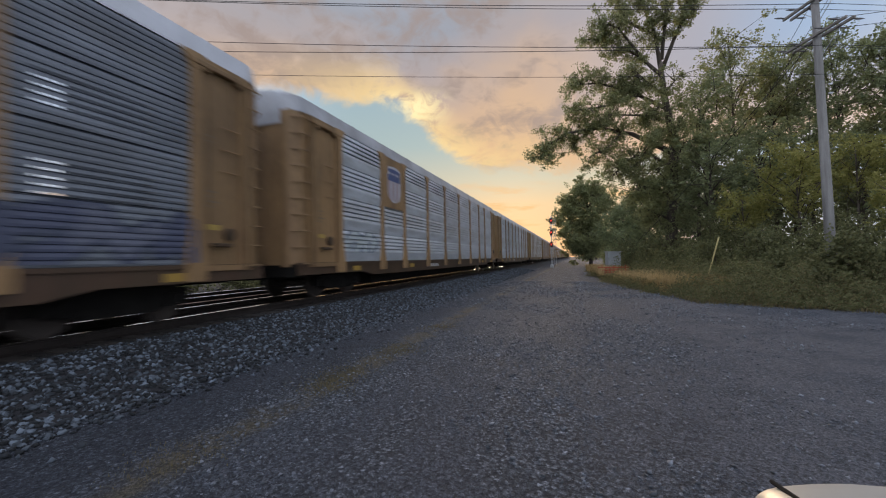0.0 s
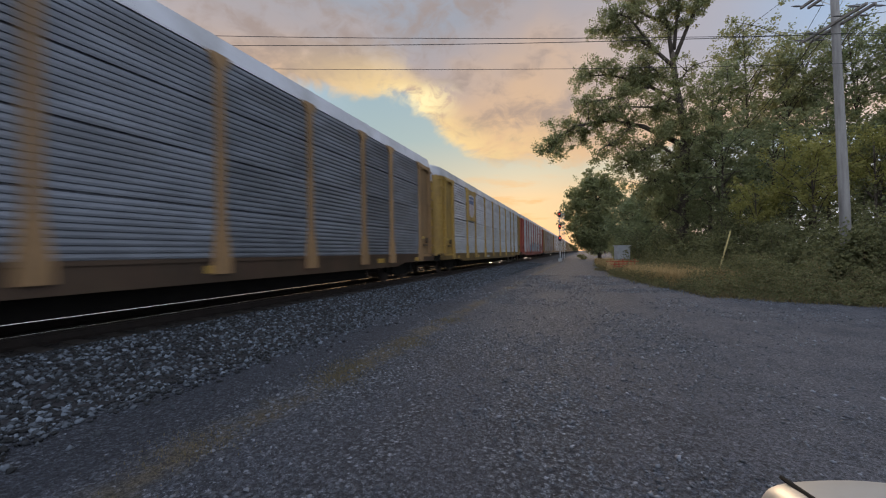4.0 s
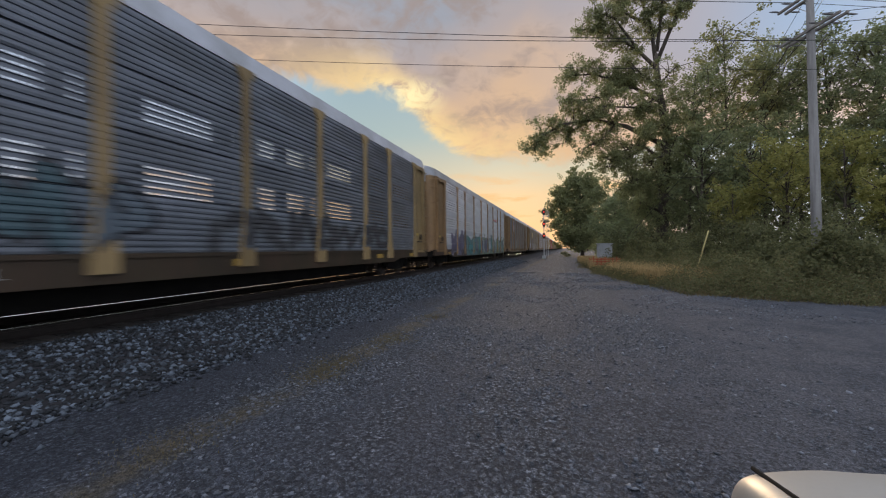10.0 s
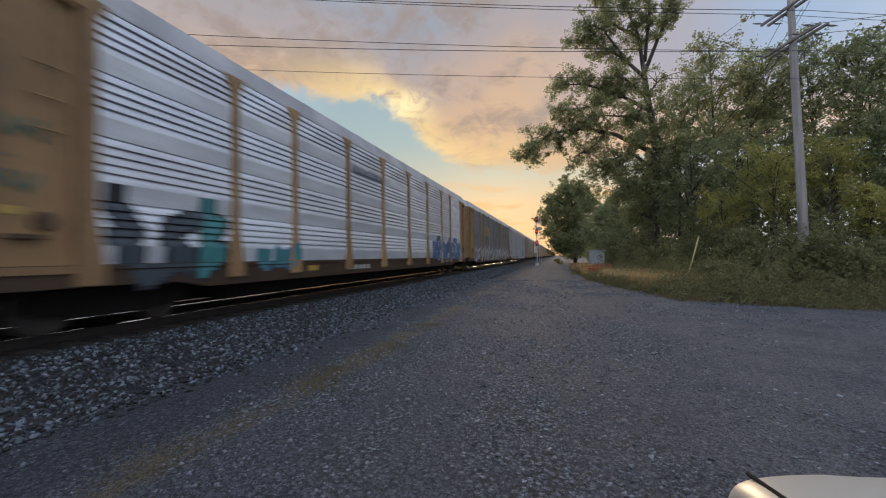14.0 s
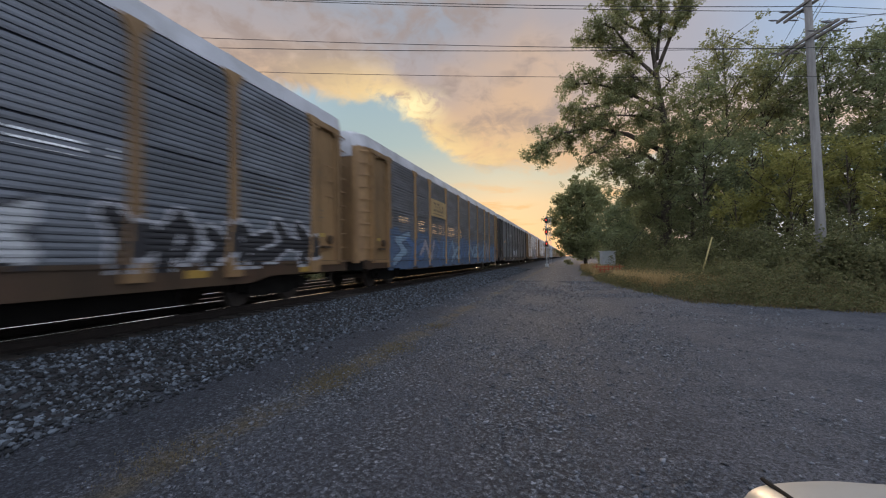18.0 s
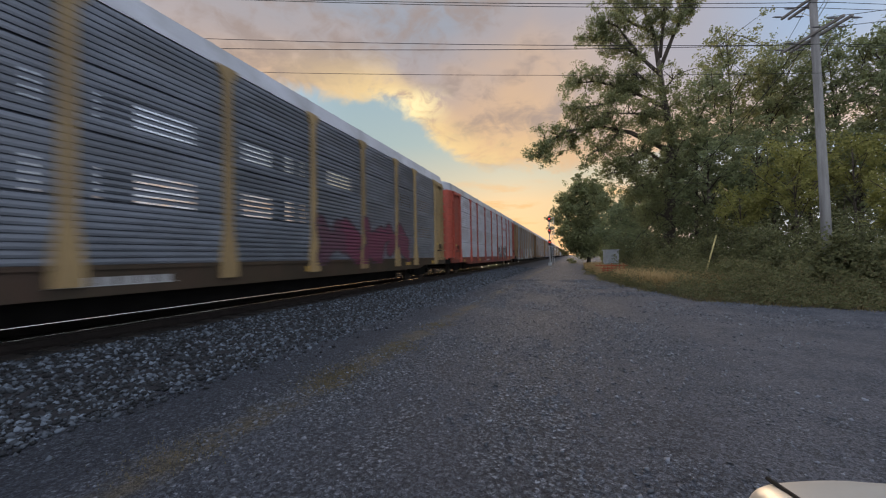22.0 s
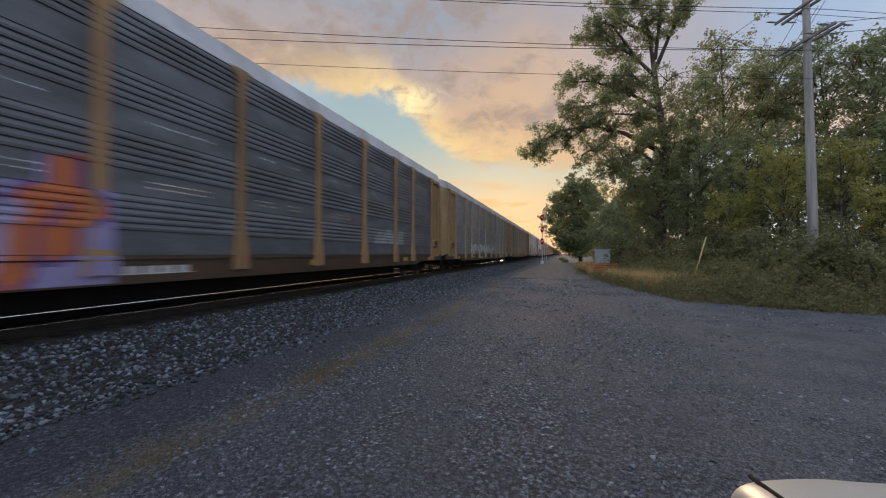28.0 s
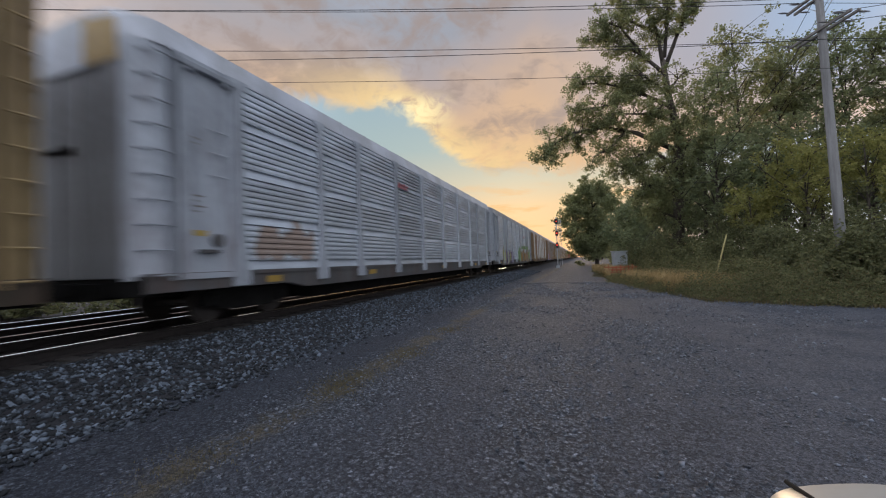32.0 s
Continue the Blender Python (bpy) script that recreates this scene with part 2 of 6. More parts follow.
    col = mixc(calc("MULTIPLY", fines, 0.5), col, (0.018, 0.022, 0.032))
    wavy = calc("MULTIPLY_ADD", calc("SUBTRACT", noise_tex(1.7, 6.0, 0.75), 0.5), 1.1, sp.outputs[0])
    moss = calc("SUBTRACT", 1.0, rng_map(calc("ABSOLUTE", calc("ADD", wavy, 3.05), 0.0), 0.05, 0.34))
    moss = calc("MULTIPLY", moss, rng_map(noise_tex(1.1, 5.0, 0.7), 0.36, 0.54))
    col = mixc(calc("MULTIPLY", moss, 0.6), col, (0.088, 0.070, 0.036))
    for v, lo, hi in ((c, 0.5, 1.5), (g, 0.6, 1.4)):
        one = N("ShaderNodeSeparateColor")
        link(v.outputs["Color"], one.inputs[0])
        tone = N("ShaderNodeHueSaturation")
        link(rng_map(one.outputs[1], 0.0, 1.0, lo, hi), tone.inputs["Value"])
        link(col, tone.inputs["Color"])
        col = tone.outputs[0]
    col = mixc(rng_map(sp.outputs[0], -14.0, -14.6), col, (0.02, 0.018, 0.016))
    link(col, b.inputs["Base Color"])
    b.inputs["Roughness"].default_value = 0.88
    b.inputs["Specular IOR Level"].default_value = 0.3
    inv = N("ShaderNodeMath")
    inv.operation = "MULTIPLY_ADD"
    link(a.outputs["Distance"], inv.inputs[0])
    inv.inputs[1].default_value = -1.0
    link(noise_tex(70.0, 2.0), inv.inputs[2])
    bp = N("ShaderNodeBump")
    bp.inputs["Strength"].default_value, bp.inputs["Distance"].default_value = 0.9, 0.02
    link(inv.outputs[0], bp.inputs["Height"])
    link(bp.outputs[0], b.inputs["Normal"])
    return m


M = {}
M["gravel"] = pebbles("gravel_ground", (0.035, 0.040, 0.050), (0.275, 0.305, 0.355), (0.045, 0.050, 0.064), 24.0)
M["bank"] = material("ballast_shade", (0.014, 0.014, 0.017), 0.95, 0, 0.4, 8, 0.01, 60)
# Bed and its stones: oil, plus the shade under the train put in
M["bed"] = material("oily_shaded_bed", (0.016, 0.014, 0.013), 0.95, 0, 0.5, 6, 0.015, 40)
M["stones"] = material("ballast_stone", (0.043, 0.052, 0.064), 0.85, 0, 0.2, 3, 0, 60, island=0.85)
M["chips"] = material("gravel_chip", (0.092, 0.102, 0.119), 0.8, 0, 0.2, 3, 0, 60, island=0.38)
M["dirt_shade_stone"] = material("oily_shaded_ballast", (0.022, 0.019, 0.018), 0.9, 0, 0.3, 3, 0, 60, island=0.5)
M["rail_top"] = material("rail_steel_polished", (0.92, 0.91, 0.90), 0.12, 1.0, 0.05, 6)
M["rail"] = material("rail_rust", (0.018, 0.013, 0.011), 0.8, 0.2, 0.4, 5)
M["rust_dull"] = material("dull_rail_head", (0.30, 0.20, 0.15), 0.45, 0.6, 0.3, 5)
M["tie"] = material("tie_wood", (0.026, 0.021, 0.018), 0.9, 0, 0.4, 3, 0.004, 40, rand=0.3)
M["roofwhite"] = material("roof_paint_pale", (0.40, 0.41, 0.44), 0.5, 0.15, 0.25, 0.8, rand=0.3, dirt=(0.27, 0.27, 0.27))
M["dark"] = material("underframe_black", (0.013, 0.012, 0.011), 0.9, 0, 0.4, 3, spec=0.1)
M["wheel"] = material("wheel_steel", (0.06, 0.05, 0.045), 0.6, 0.6, 0.3, 4)


# ---- mesh helpers ----
def weld(me, d=0.0004):
    bm = bmesh.new()
    bm.from_mesh(me)
    bmesh.ops.remove_doubles(bm, verts=bm.verts, dist=d)
    bm.to_mesh(me)
    bm.free()


def link_mesh(name, verts, faces, mats, parent=None, label="", idx=None, smooth=False):
    me = bpy.data.meshes.new(name)
    me.from_pydata([tuple(v) for v in verts], [], [tuple(f) for f in faces])
    for m in mats if isinstance(mats, (list, tuple)) else [mats]:
        me.materials.append(m)
    if idx is not None:
        me.polygons.foreach_set("material_index", list(idx))
    if smooth:
        me.polygons.foreach_set("use_smooth", [True] * len(me.polygons))
    if len(verts) < 4000:
        weld(me)
    ob = new(name, me)
    if parent:
        ob.parent = parent
    if label:
        tagged(ob, label)
    return ob


def thing(name, label, category, m=None, group="", kind=""):
    ob = new(name)
    ob.empty_display_size = 0.2
    ob.matrix_basis = m or Matrix()
    return tagged(ob, label, category, group, kind)


class Soup:
    """Vertices and faces gathered from boxes, tubes and strips."""

    def __init__(self):
        self.v, self.f, self.i = [], [], []

    def face(self, pts, k=0):
        n = len(self.v)
        self.v += [tuple(p) for p in pts]
        self.f.append(tuple(range(n, n + len(pts))))
        self.i.append(k)

    def box(self, x0, x1, y0, y1, z0, z1, k=0, m=None, bev=0.0):
        if bev:
            bm = bmesh.new()
            bmesh.ops.create_cube(bm, size=1)
            for q in bm.verts:
                q.co = Vector(((x0 + x1) / 2 + q.co.x * (x1 - x0), (y0 + y1) / 2 + q.co.y * (y1 - y0), (z0 + z1) / 2 + q.co.z * (z1 - z0)))
            bmesh.ops.bevel(bm, geom=list(bm.edges), offset=bev, segments=2, profile=0.5, affect="EDGES")
            n = len(self.v)
            bm.verts.ensure_lookup_table()
            self.v += [tuple(m @ q.co if m else q.co) for q in bm.verts]
            for q in bm.faces:
                self.f.append(tuple(n + w.index for w in q.verts))
                self.i.append(k)
            bm.free()
            return
        p = [Vector((x, y, z)) for x in (x0, x1) for y in (y0, y1) for z in (z0, z1)]
        if m:
            p = [m @ q for q in p]
        n = len(self.v)
        self.v += [tuple(q) for q in p]
        for f in ((0, 1, 3, 2), (4, 6, 7, 5), (0, 4, 5, 1), (2, 3, 7, 6), (0, 2, 6, 4), (1, 5, 7, 3)):
            self.f.append(tuple(n + a for a in f))
            self.i.append(k)

    def tube(self, pts, radii, sides=8, k=0, caps=True):
        pts = [Vector(p) for p in pts]
        n = len(self.v)
        for j, p in enumerate(pts):
            d = (pts[min(j + 1, len(pts) - 1)] - pts[max(j - 1, 0)]).normalized()
            a = d.orthogonal().normalized() if abs(d.z) < 0.95 else Vector((1, 0, 0))
            if abs(d.z) < 0.95:
                a = d.cross(Vector((0, 0, 1))).normalized()
            a = (a - d * a.dot(d)).normalized()
            b = d.cross(a)
            r = radii[j] if isinstance(radii, (list, tuple)) else radii
            for s in range(sides):
                w = 2 * math.pi * s / sides
                self.v.append(tuple(p + a * (r * math.cos(w)) + b * (r * math.sin(w))))
        for j in range(len(pts) - 1):
            for s in range(sides):
                s2 = (s + 1) % sides
                self.f.append((n + j * sides + s, n + j * sides + s2, n + (j + 1) * sides + s2, n + (j + 1) * sides + s))
                self.i.append(k)
        if caps:
            self.f.append(tuple(n + s for s in range(sides))[::-1])
            self.f.append(tuple(n + (len(pts) - 1) * sides + s for s in range(sides)))
            self.i += [k, k]

    def strip(self, a, b, k=0):
        """A sheet between two rows of points."""
        n = len(self.v)
        self.v += [tuple(p) for p in a] + [tuple(p) for p in b]
        for j in range(len(a) - 1):
            self.f.append((n + j, n + j + 1, n + len(a) + j + 1, n + len(a) + j))
            self.i.append(k)

    def part(self, name, mats, parent=None, label="", smooth=False):
        return link_mesh(name, self.v, self.f, mats, parent, label, self.i, smooth)


def scatter_rocks(name, pts, sizes, mat, rng, flat=0.7):
    """Many small stones, each a rough lump of eight faces, in one mesh."""
    n = len(pts)
    base = np.array([(1, 0, 0), (-1, 0, 0), (0, 1, 0), (0, -1, 0), (0, 0, 1), (0, 0, -1)], float)
    tri = np.array([(0, 2, 4), (2, 1, 4), (1, 3, 4), (3, 0, 4), (2, 0, 5), (1, 2, 5), (3, 1, 5), (0, 3, 5)])
    v = base[None] * rng.uniform(0.55, 1.0, (n, 6, 1)) + rng.uniform(-0.25, 0.25, (n, 6, 3))
    ang = rng.uniform(0, 6.28, n)
    tilt = rng.uniform(-0.6, 0.6, n)
    c, s, ct, st = np.cos(ang), np.sin(ang), np.cos(tilt), np.sin(tilt)
    v[..., 2] *= flat
    x, z = v[..., 0] * ct[:, None] + v[..., 2] * st[:, None], -v[..., 0] * st[:, None] + v[..., 2] * ct[:, None]
    X, Y = x * c[:, None] - v[..., 1] * s[:, None], x * s[:, None] + v[..., 1] * c[:, None]
    v = np.stack([X, Y, z], -1) * np.asarray(sizes)[:, None, None] + np.asarray(pts)[:, None]
    f = (tri[None] + 6 * np.arange(n)[:, None, None]).reshape(-1, 3)
    me = bpy.data.meshes.new(name)
    me.vertices.add(n * 6)
    me.vertices.foreach_set("co", v.reshape(-1))
    me.loops.add(len(f) * 3)
    me.loops.foreach_set("vertex_index", f.reshape(-1).astype(np.int32))
    me.polygons.add(len(f))
    me.polygons.foreach_set("loop_start", np.arange(0, len(f) * 3, 3, dtype=np.int32))
    me.update(calc_edges=True)
    me.materials.append(mat)
    return new(name, me)


def leaf_mesh(name, centres, size, mat, rng, parent=None, label="", aspect=0.6, droop=0.0):
    """Small folded leaves, two triangles each, turned at random."""
    n = len(centres)
    a = rng.normal(size=(n, 3))
    a[:, 2] = a[:, 2] * 0.6 - droop
    a /= np.linalg.norm(a, axis=1)[:, None]
    b = np.cross(a, rng.normal(size=(n, 3)))
    b /= np.linalg.norm(b, axis=1)[:, None]
    s = (size * rng.uniform(0.6, 1.35, n))[:, None]
    nn = np.cross(a, b)
    p0, p2 = centres - a * s * 0.5, centres + a * s * 0.5
    fold = nn * s * 0.12
    p1, p3 = centres + b * s * aspect * 0.5 + fold, centres - b * s * aspect * 0.5 + fold
    v = np.stack([p0, p1, p2, p3], 1).reshape(-1)
    idx = (np.array([0, 1, 2, 0, 2, 3])[None] + 4 * np.arange(n)[:, None]).reshape(-1).astype(np.int32)
    me = bpy.data.meshes.new(name)
    me.vertices.add(n * 4)
    me.vertices.foreach_set("co", v)
    me.loops.add(n * 6)
    me.loops.foreach_set("vertex_index", idx)
    me.polygons.add(n * 2)
    me.polygons.foreach_set("loop_start", np.arange(0, n * 6, 3, dtype=np.int32))
    me.update(calc_edges=True)
    me.materials.append(mat)
    ob = new(name, me)
    if parent:
        ob.parent = parent
    if label:
        tagged(ob, label)
    return ob


# ---- the ground ----
RAIL = 0.508                      # rail tops over the gravel lot
TRACK, TRACK2 = -8.39, -12.33     # centre lines


def ground_z(x, y):
    """Height of the ground: a flat lot, the ballast bank of two tracks, a slope beyond."""
    top = RAIL - 0.20
    prof = ((-400, -0.2), (-60, -0.2), (-16.5, -0.1), (-14.6, top - 0.02), (-10.9, top), (-10.4, top - 0.10), (-9.9, top), (-6.85, top), (-6.3, top - 0.05), (-4.95, 0.03), (-4.4, 0.0), (400, 0.0))
    z = float(np.interp(x, [p[0] for p in prof], [p[1] for p in prof]))
    if x > -4.4:
        z += 0.03 * noise.noise(Vector((x * 0.35, y * 0.3, 0))) * min(1, (x + 4.4))
        if x < 9 and abs(y) < 60:
            z -= 0.03 * math.exp(-((x + 2.0) / 0.35) ** 2) + 0.025 * math.exp(-((x - 0.1 + 0.05 * y) / 0.4) ** 2)
    return z


def ground():
    xs = [-2500, -900, -400, -150, -60, -30, -20, -16.5, -14.6, -13, -10.9, -10.4, -9.9, -8.4, -6.85, -6.3]
    xs += list(np.linspace(-5.9, -4.4, 8)) + list(np.linspace(-4.1, 9, 60)) + [11, 14, 20, 30, 60, 150, 400, 900, 2500]
    ys = [-2500, -600, -150, -60, -30, -15, -8] + list(np.linspace(-4, 20, 110)) + list(np.linspace(20.6, 60, 60)) + [70, 85, 110, 150, 220, 350, 600, 1200, 3000]
    v = [(x, y, ground_z(x, y)) for y in ys for x in xs]
    w = len(xs)
    f = [(j * w + i, j * w + i + 1, (j + 1) * w + i + 1, (j + 1) * w + i) for j in range(len(ys) - 1) for i in range(w - 1)]
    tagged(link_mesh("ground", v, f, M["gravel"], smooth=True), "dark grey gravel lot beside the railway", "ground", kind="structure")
    # Near-black sheet under the stones: the shade in their gaps, put in colour
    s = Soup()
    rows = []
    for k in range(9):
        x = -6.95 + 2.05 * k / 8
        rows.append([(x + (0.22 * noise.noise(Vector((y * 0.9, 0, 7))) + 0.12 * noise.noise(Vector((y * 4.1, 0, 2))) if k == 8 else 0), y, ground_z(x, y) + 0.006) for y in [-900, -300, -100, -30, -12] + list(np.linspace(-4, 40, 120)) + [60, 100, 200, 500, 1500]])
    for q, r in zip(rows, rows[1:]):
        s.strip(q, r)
    tagged(s.part("ballast_bank", M["bank"]), "dark sheet painted as shade between the bank's ballast stones", "ballast", kind="structure")
    # Bed sheets, their colour darkened for oil and for shade below the cars
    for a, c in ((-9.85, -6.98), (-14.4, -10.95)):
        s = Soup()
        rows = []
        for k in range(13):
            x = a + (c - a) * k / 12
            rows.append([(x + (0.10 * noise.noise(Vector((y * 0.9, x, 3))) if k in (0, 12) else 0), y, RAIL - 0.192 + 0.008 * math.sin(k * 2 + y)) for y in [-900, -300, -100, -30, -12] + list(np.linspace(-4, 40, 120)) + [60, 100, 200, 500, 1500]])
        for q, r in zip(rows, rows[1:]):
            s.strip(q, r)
        tagged(s.part("track_bed", M["bed"]), "ballast bed under the rails, black with oil and painted shade", "track bed", kind="structure")


ground()


def stones():
    rng = np.random.default_rng(3)
    n = 42000
    y = np.where(rng.random(n) < 0.12, rng.uniform(-6, 0.6, n), 0.6 + 50 * rng.random(n) ** 1.7)
    x = rng.uniform(-7.05, -4.0, n)
    keep = rng.random(n) < np.clip((-4.35 - x) * 1.5, 0.03, 1)
    x, y = x[keep], y[keep]
    z = np.array([ground_z(a, b) for a, b in zip(x, y)])
    tagged(scatter_rocks("ballast", np.c_[x, y, z + 0.01], 0.026 + 0.036 * rng.random(len(x)) ** 1.6, M["stones"], rng), "loose grey crushed-stone ballast on the track bank", "ballast", kind="stuff")
    n = 150000
    y = np.where(rng.random(n) < 0.12, rng.uniform(-5, 0.5, n), 0.5 + 26 * rng.random(n) ** 2.1)
    x = rng.uniform(-5.0, 9.0, n) * np.clip(0.35 + np.abs(y) / 9, 0, 1)
    z = np.array([ground_z(a, b) for a, b in zip(x, y)])
    patch = np.array([noise.noise(Vector((a * 0.5, b * 0.5, 4))) for a, b in zip(x, y)])
    ok = rng.random(n) < 0.50 + 1.3 * patch - 0.22 * ((x < -3.4) & (x > -4.7)) - 0.09 * np.clip(x - 0.05 * y, 0, 4)
    x, y, z = x[ok], y[ok], z[ok]
    size = (0.006 + 0.030 * rng.random(ok.sum()) ** 3.6) * (0.8 + 0.05 * y)
    tagged(scatter_rocks("gravel", np.c_[x, y, z + size * 0.2], size, M["chips"], rng, 0.55), "small loose grey gravel chips on the lot", "gravel", kind="stuff")
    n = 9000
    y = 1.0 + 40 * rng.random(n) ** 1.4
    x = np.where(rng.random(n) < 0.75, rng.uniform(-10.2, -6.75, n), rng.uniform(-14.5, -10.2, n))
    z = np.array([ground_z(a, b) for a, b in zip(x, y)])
    tagged(scatter_rocks("ballast", np.c_[x, y, z], 0.03 + 0.025 * rng.random(n), M["dirt_shade_stone"], rng), "ballast between the rails, dark with oil and painted shade", "ballast", kind="stuff")


def rail_line(name, x, label, head, y0=-900.0, y1=1500.0, dz=0.0):
    s = Soup()
    z = RAIL + dz
    prof = [(-0.07, -0.185), (0.07, -0.185), (0.07, -0.17), (0.012, -0.14), (0.012, -0.045), (0.036, -0.035), (0.036, -0.006), (0.028, 0.0), (-0.028, 0.0), (-0.036, -0.006), (-0.036, -0.035), (-0.012, -0.045), (-0.012, -0.14), (-0.07, -0.17)]
    for j in range(len(prof)):
        a, b = prof[j], prof[(j + 1) % len(prof)]
        k = 1 if j in (6, 7, 8) else 0
        s.face([(x + a[0], y0, z + a[1]), (x + a[0], y1, z + a[1]), (x + b[0], y1, z + b[1]), (x + b[0], y0, z + b[1])], k)
    return tagged(s.part(name, [M["rail"], head]), label, "rail", kind="structure")


def tracks():
    for c, tag in ((TRACK, "steel rail with a polished head under the train"), (TRACK2, "steel rail of the second track with a bright head")):
        for dx in (0.7525, -0.7525):
            rail_line("rail", c + dx, tag, M["rail_top"])
    rail_line("spare_rail", -10.28, "rusty spare rail lying between the two tracks", M["rust_dull"], -40, 160, -0.02)
    s = Soup()
    s.box(-1.3, 1.3, -0.115, 0.115, -0.18, 0.0, bev=0.012)
    first = None
    for c in (TRACK, TRACK2):
        for j in range(90):
            y = -2 + 0.53 * j
            if first is None:
                first = s.part("tie", M["tie"])
                tagged(first, "dark creosoted wooden railway tie in the ballast", "railway tie", "ties under the rails")
                first.matrix_basis = pose(c, y, RAIL - 0.172)
            else:
                copy_thing(first, pose(c + 0.02 * math.sin(j * 5.1), y, RAIL - 0.172, 0, 0, 0.6 * math.sin(j * 3.3)))


stones()
tracks()


# ---- the train ----
BODY, HALF = 27.3, 1.585          # car body: length, half its width
END = 1.85                        # solid end section of each side
SILL0, WALL0, EAVE, PEAK = 0.589, 1.05, 5.12, 5.74


def paint(name, col, rust=(0.13, 0.06, 0.035), **kw):
    return material(name, col, 0.62, 0.0, 0.42, 1.7, 0.0, 25, stretch=(1, 1, 0.22), rand=0.22, dirt=tuple(0.35 * a + 0.45 * b for a, b in zip(col, rust)), **kw)


FRAME = {
    "tan": paint("paint_tan", (0.24, 0.145, 0.064)),
    "yellow": paint("paint_yellow", (0.26, 0.18, 0.08)),
    "gold": paint("paint_gold", (0.30, 0.19, 0.04)),
    "red": paint("paint_red", (0.34, 0.06, 0.035)),
    "white": paint("paint_pale_grey", (0.33, 0.35, 0.38)),
    "drab": paint("paint_drab_grey", (0.22, 0.215, 0.22)),
    "black": paint("paint_black", (0.035, 0.033, 0.033)),
}
# Sill paints darkened for grime and for the weak light low on the sides
GRIME_SHADE = {k: paint("grimy_shaded_" + k, tuple(0.11 * a + 0.13 * g for a, g in zip(c, (0.10, 0.06, 0.035)))) for k, c in (("tan", (0.33, 0.19, 0.082)), ("yellow", (0.26, 0.18, 0.075)), ("gold", (0.36, 0.23, 0.05)), ("red", (0.5, 0.08, 0.045)), ("white", (0.62, 0.64, 0.66)), ("black", (0.03, 0.03, 0.03)))}
# Darker copies of the frame paint: road dirt and the same weak light
SILL = {k: paint("road_dirt_shade_" + k, tuple(0.45 * v for v in c)) for k, c in (("red", (0.34, 0.06, 0.035)), ("gold", (0.30, 0.19, 0.04)), ("tan", (0.23, 0.145, 0.072)))}
SHEET = {
    "bright": material("galvanised_bright", (0.62, 0.65, 0.70), 0.42, 0.5, 0.26, 1.0, 0, 30, stretch=(1, 0.5, 1.8), rand=0.13, dirt=(0.56, 0.57, 0.58)),
    "mid": material("galvanised_mid", (0.44, 0.47, 0.51), 0.5, 0.45, 0.30, 1.0, 0, 30, stretch=(1, 0.5, 1.8), rand=0.13, dirt=(0.30, 0.30, 0.31)),
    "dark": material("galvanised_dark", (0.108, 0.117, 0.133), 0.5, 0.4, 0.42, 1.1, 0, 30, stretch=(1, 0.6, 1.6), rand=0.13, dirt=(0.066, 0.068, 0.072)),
    "slate": material("galvanised_slate", (0.136, 0.15, 0.174), 0.47, 0.45, 0.42, 1.1, 0, 30, stretch=(1, 0.6, 1.6), rand=0.13, dirt=(0.105, 0.11, 0.12)),
    "grey": material("galvanised_dull", (0.30, 0.32, 0.35), 0.5, 0.4, 0.30, 1.0, 0, 30, stretch=(1, 0.5, 1.8), rand=0.1, dirt=(0.22, 0.225, 0.235)),
}
BAYS = 9
BAY = (BODY - 2 * END) / BAYS
POSTS = [2.03, 4.82, 6.85, 9.65, 12.4, 15.25, 18.0, 20.7, 22.7, 25.45]     # side posts, from the near end


def rib_profile(kind):
    """(x, z, what) steps up one side. "gaps": four sheets of four ribs with dark slots between; "fine": the same with seven shallow ribs; "bands": groups of grooves between smooth bands."""
    out = []
    z = WALL0 + 0.02
    count = {"gaps": 7, "fine": 9, "bands": 5, "dotted": 5, "lit": 6}[kind]
    deep, high = {"gaps": (0.05, 0.026), "fine": (0.008, 0.014), "bands": (0.045, 0.026), "dotted": (0.016, 0.024), "lit": (0.04, 0.026)}[kind]
    for sheet in range(4):
        top = WALL0 + (EAVE - WALL0) * (sheet + 1) / 4 - {"lit": 0.0, "bands": 0.0, "dotted": 0.0, "gaps": 0.04, "fine": 0.022}[kind]
        if kind == "lit":
            out += [(0.03, z, "smooth"), (-0.05, z + 0.2, "step"), (0.012, z + 0.21, "step2")]
            z += 0.215
        if kind == "dotted":
            out += [(-0.012, z, "smooth"), (-0.012, z + 0.40, "step"), (0.012, z + 0.41, "step2")]
            z += 0.415
        if kind == "bands":
            out += [(0.0, z, "smooth"), (0.03, z + 0.29, "step"), (0.03, z + 0.30, "step2")]
            z += 0.305
        p = (top - z) / count
        for r in range(count):
            lip = {"bands": 0.024, "fine": 0.015}.get(kind, 0.016)
            out += [(0.03 if kind in ("bands", "gaps") else 0.012, z, "flat"), (lip, z + (p - high) * 0.4, "flat2"), (0.0, z + p - high - 0.006, "in"), (-deep, z + p - high, "back"), (-deep, z + p - 0.01, "out")]
            z += p
        out.append((0.0, z, "gap"))
        if kind not in ("bands", "dotted", "lit"):
            gap, far = (0.04, 0.12) if kind == "gaps" else (0.022, 0.05)
            out += [(-far, z + 0.003, "gap2"), (-far, z + gap - 0.003, "gap3")]
            z += gap
    return out


PROFILES = {k: rib_profile(k) for k in ("gaps", "fine", "bands", "dotted", "lit")}


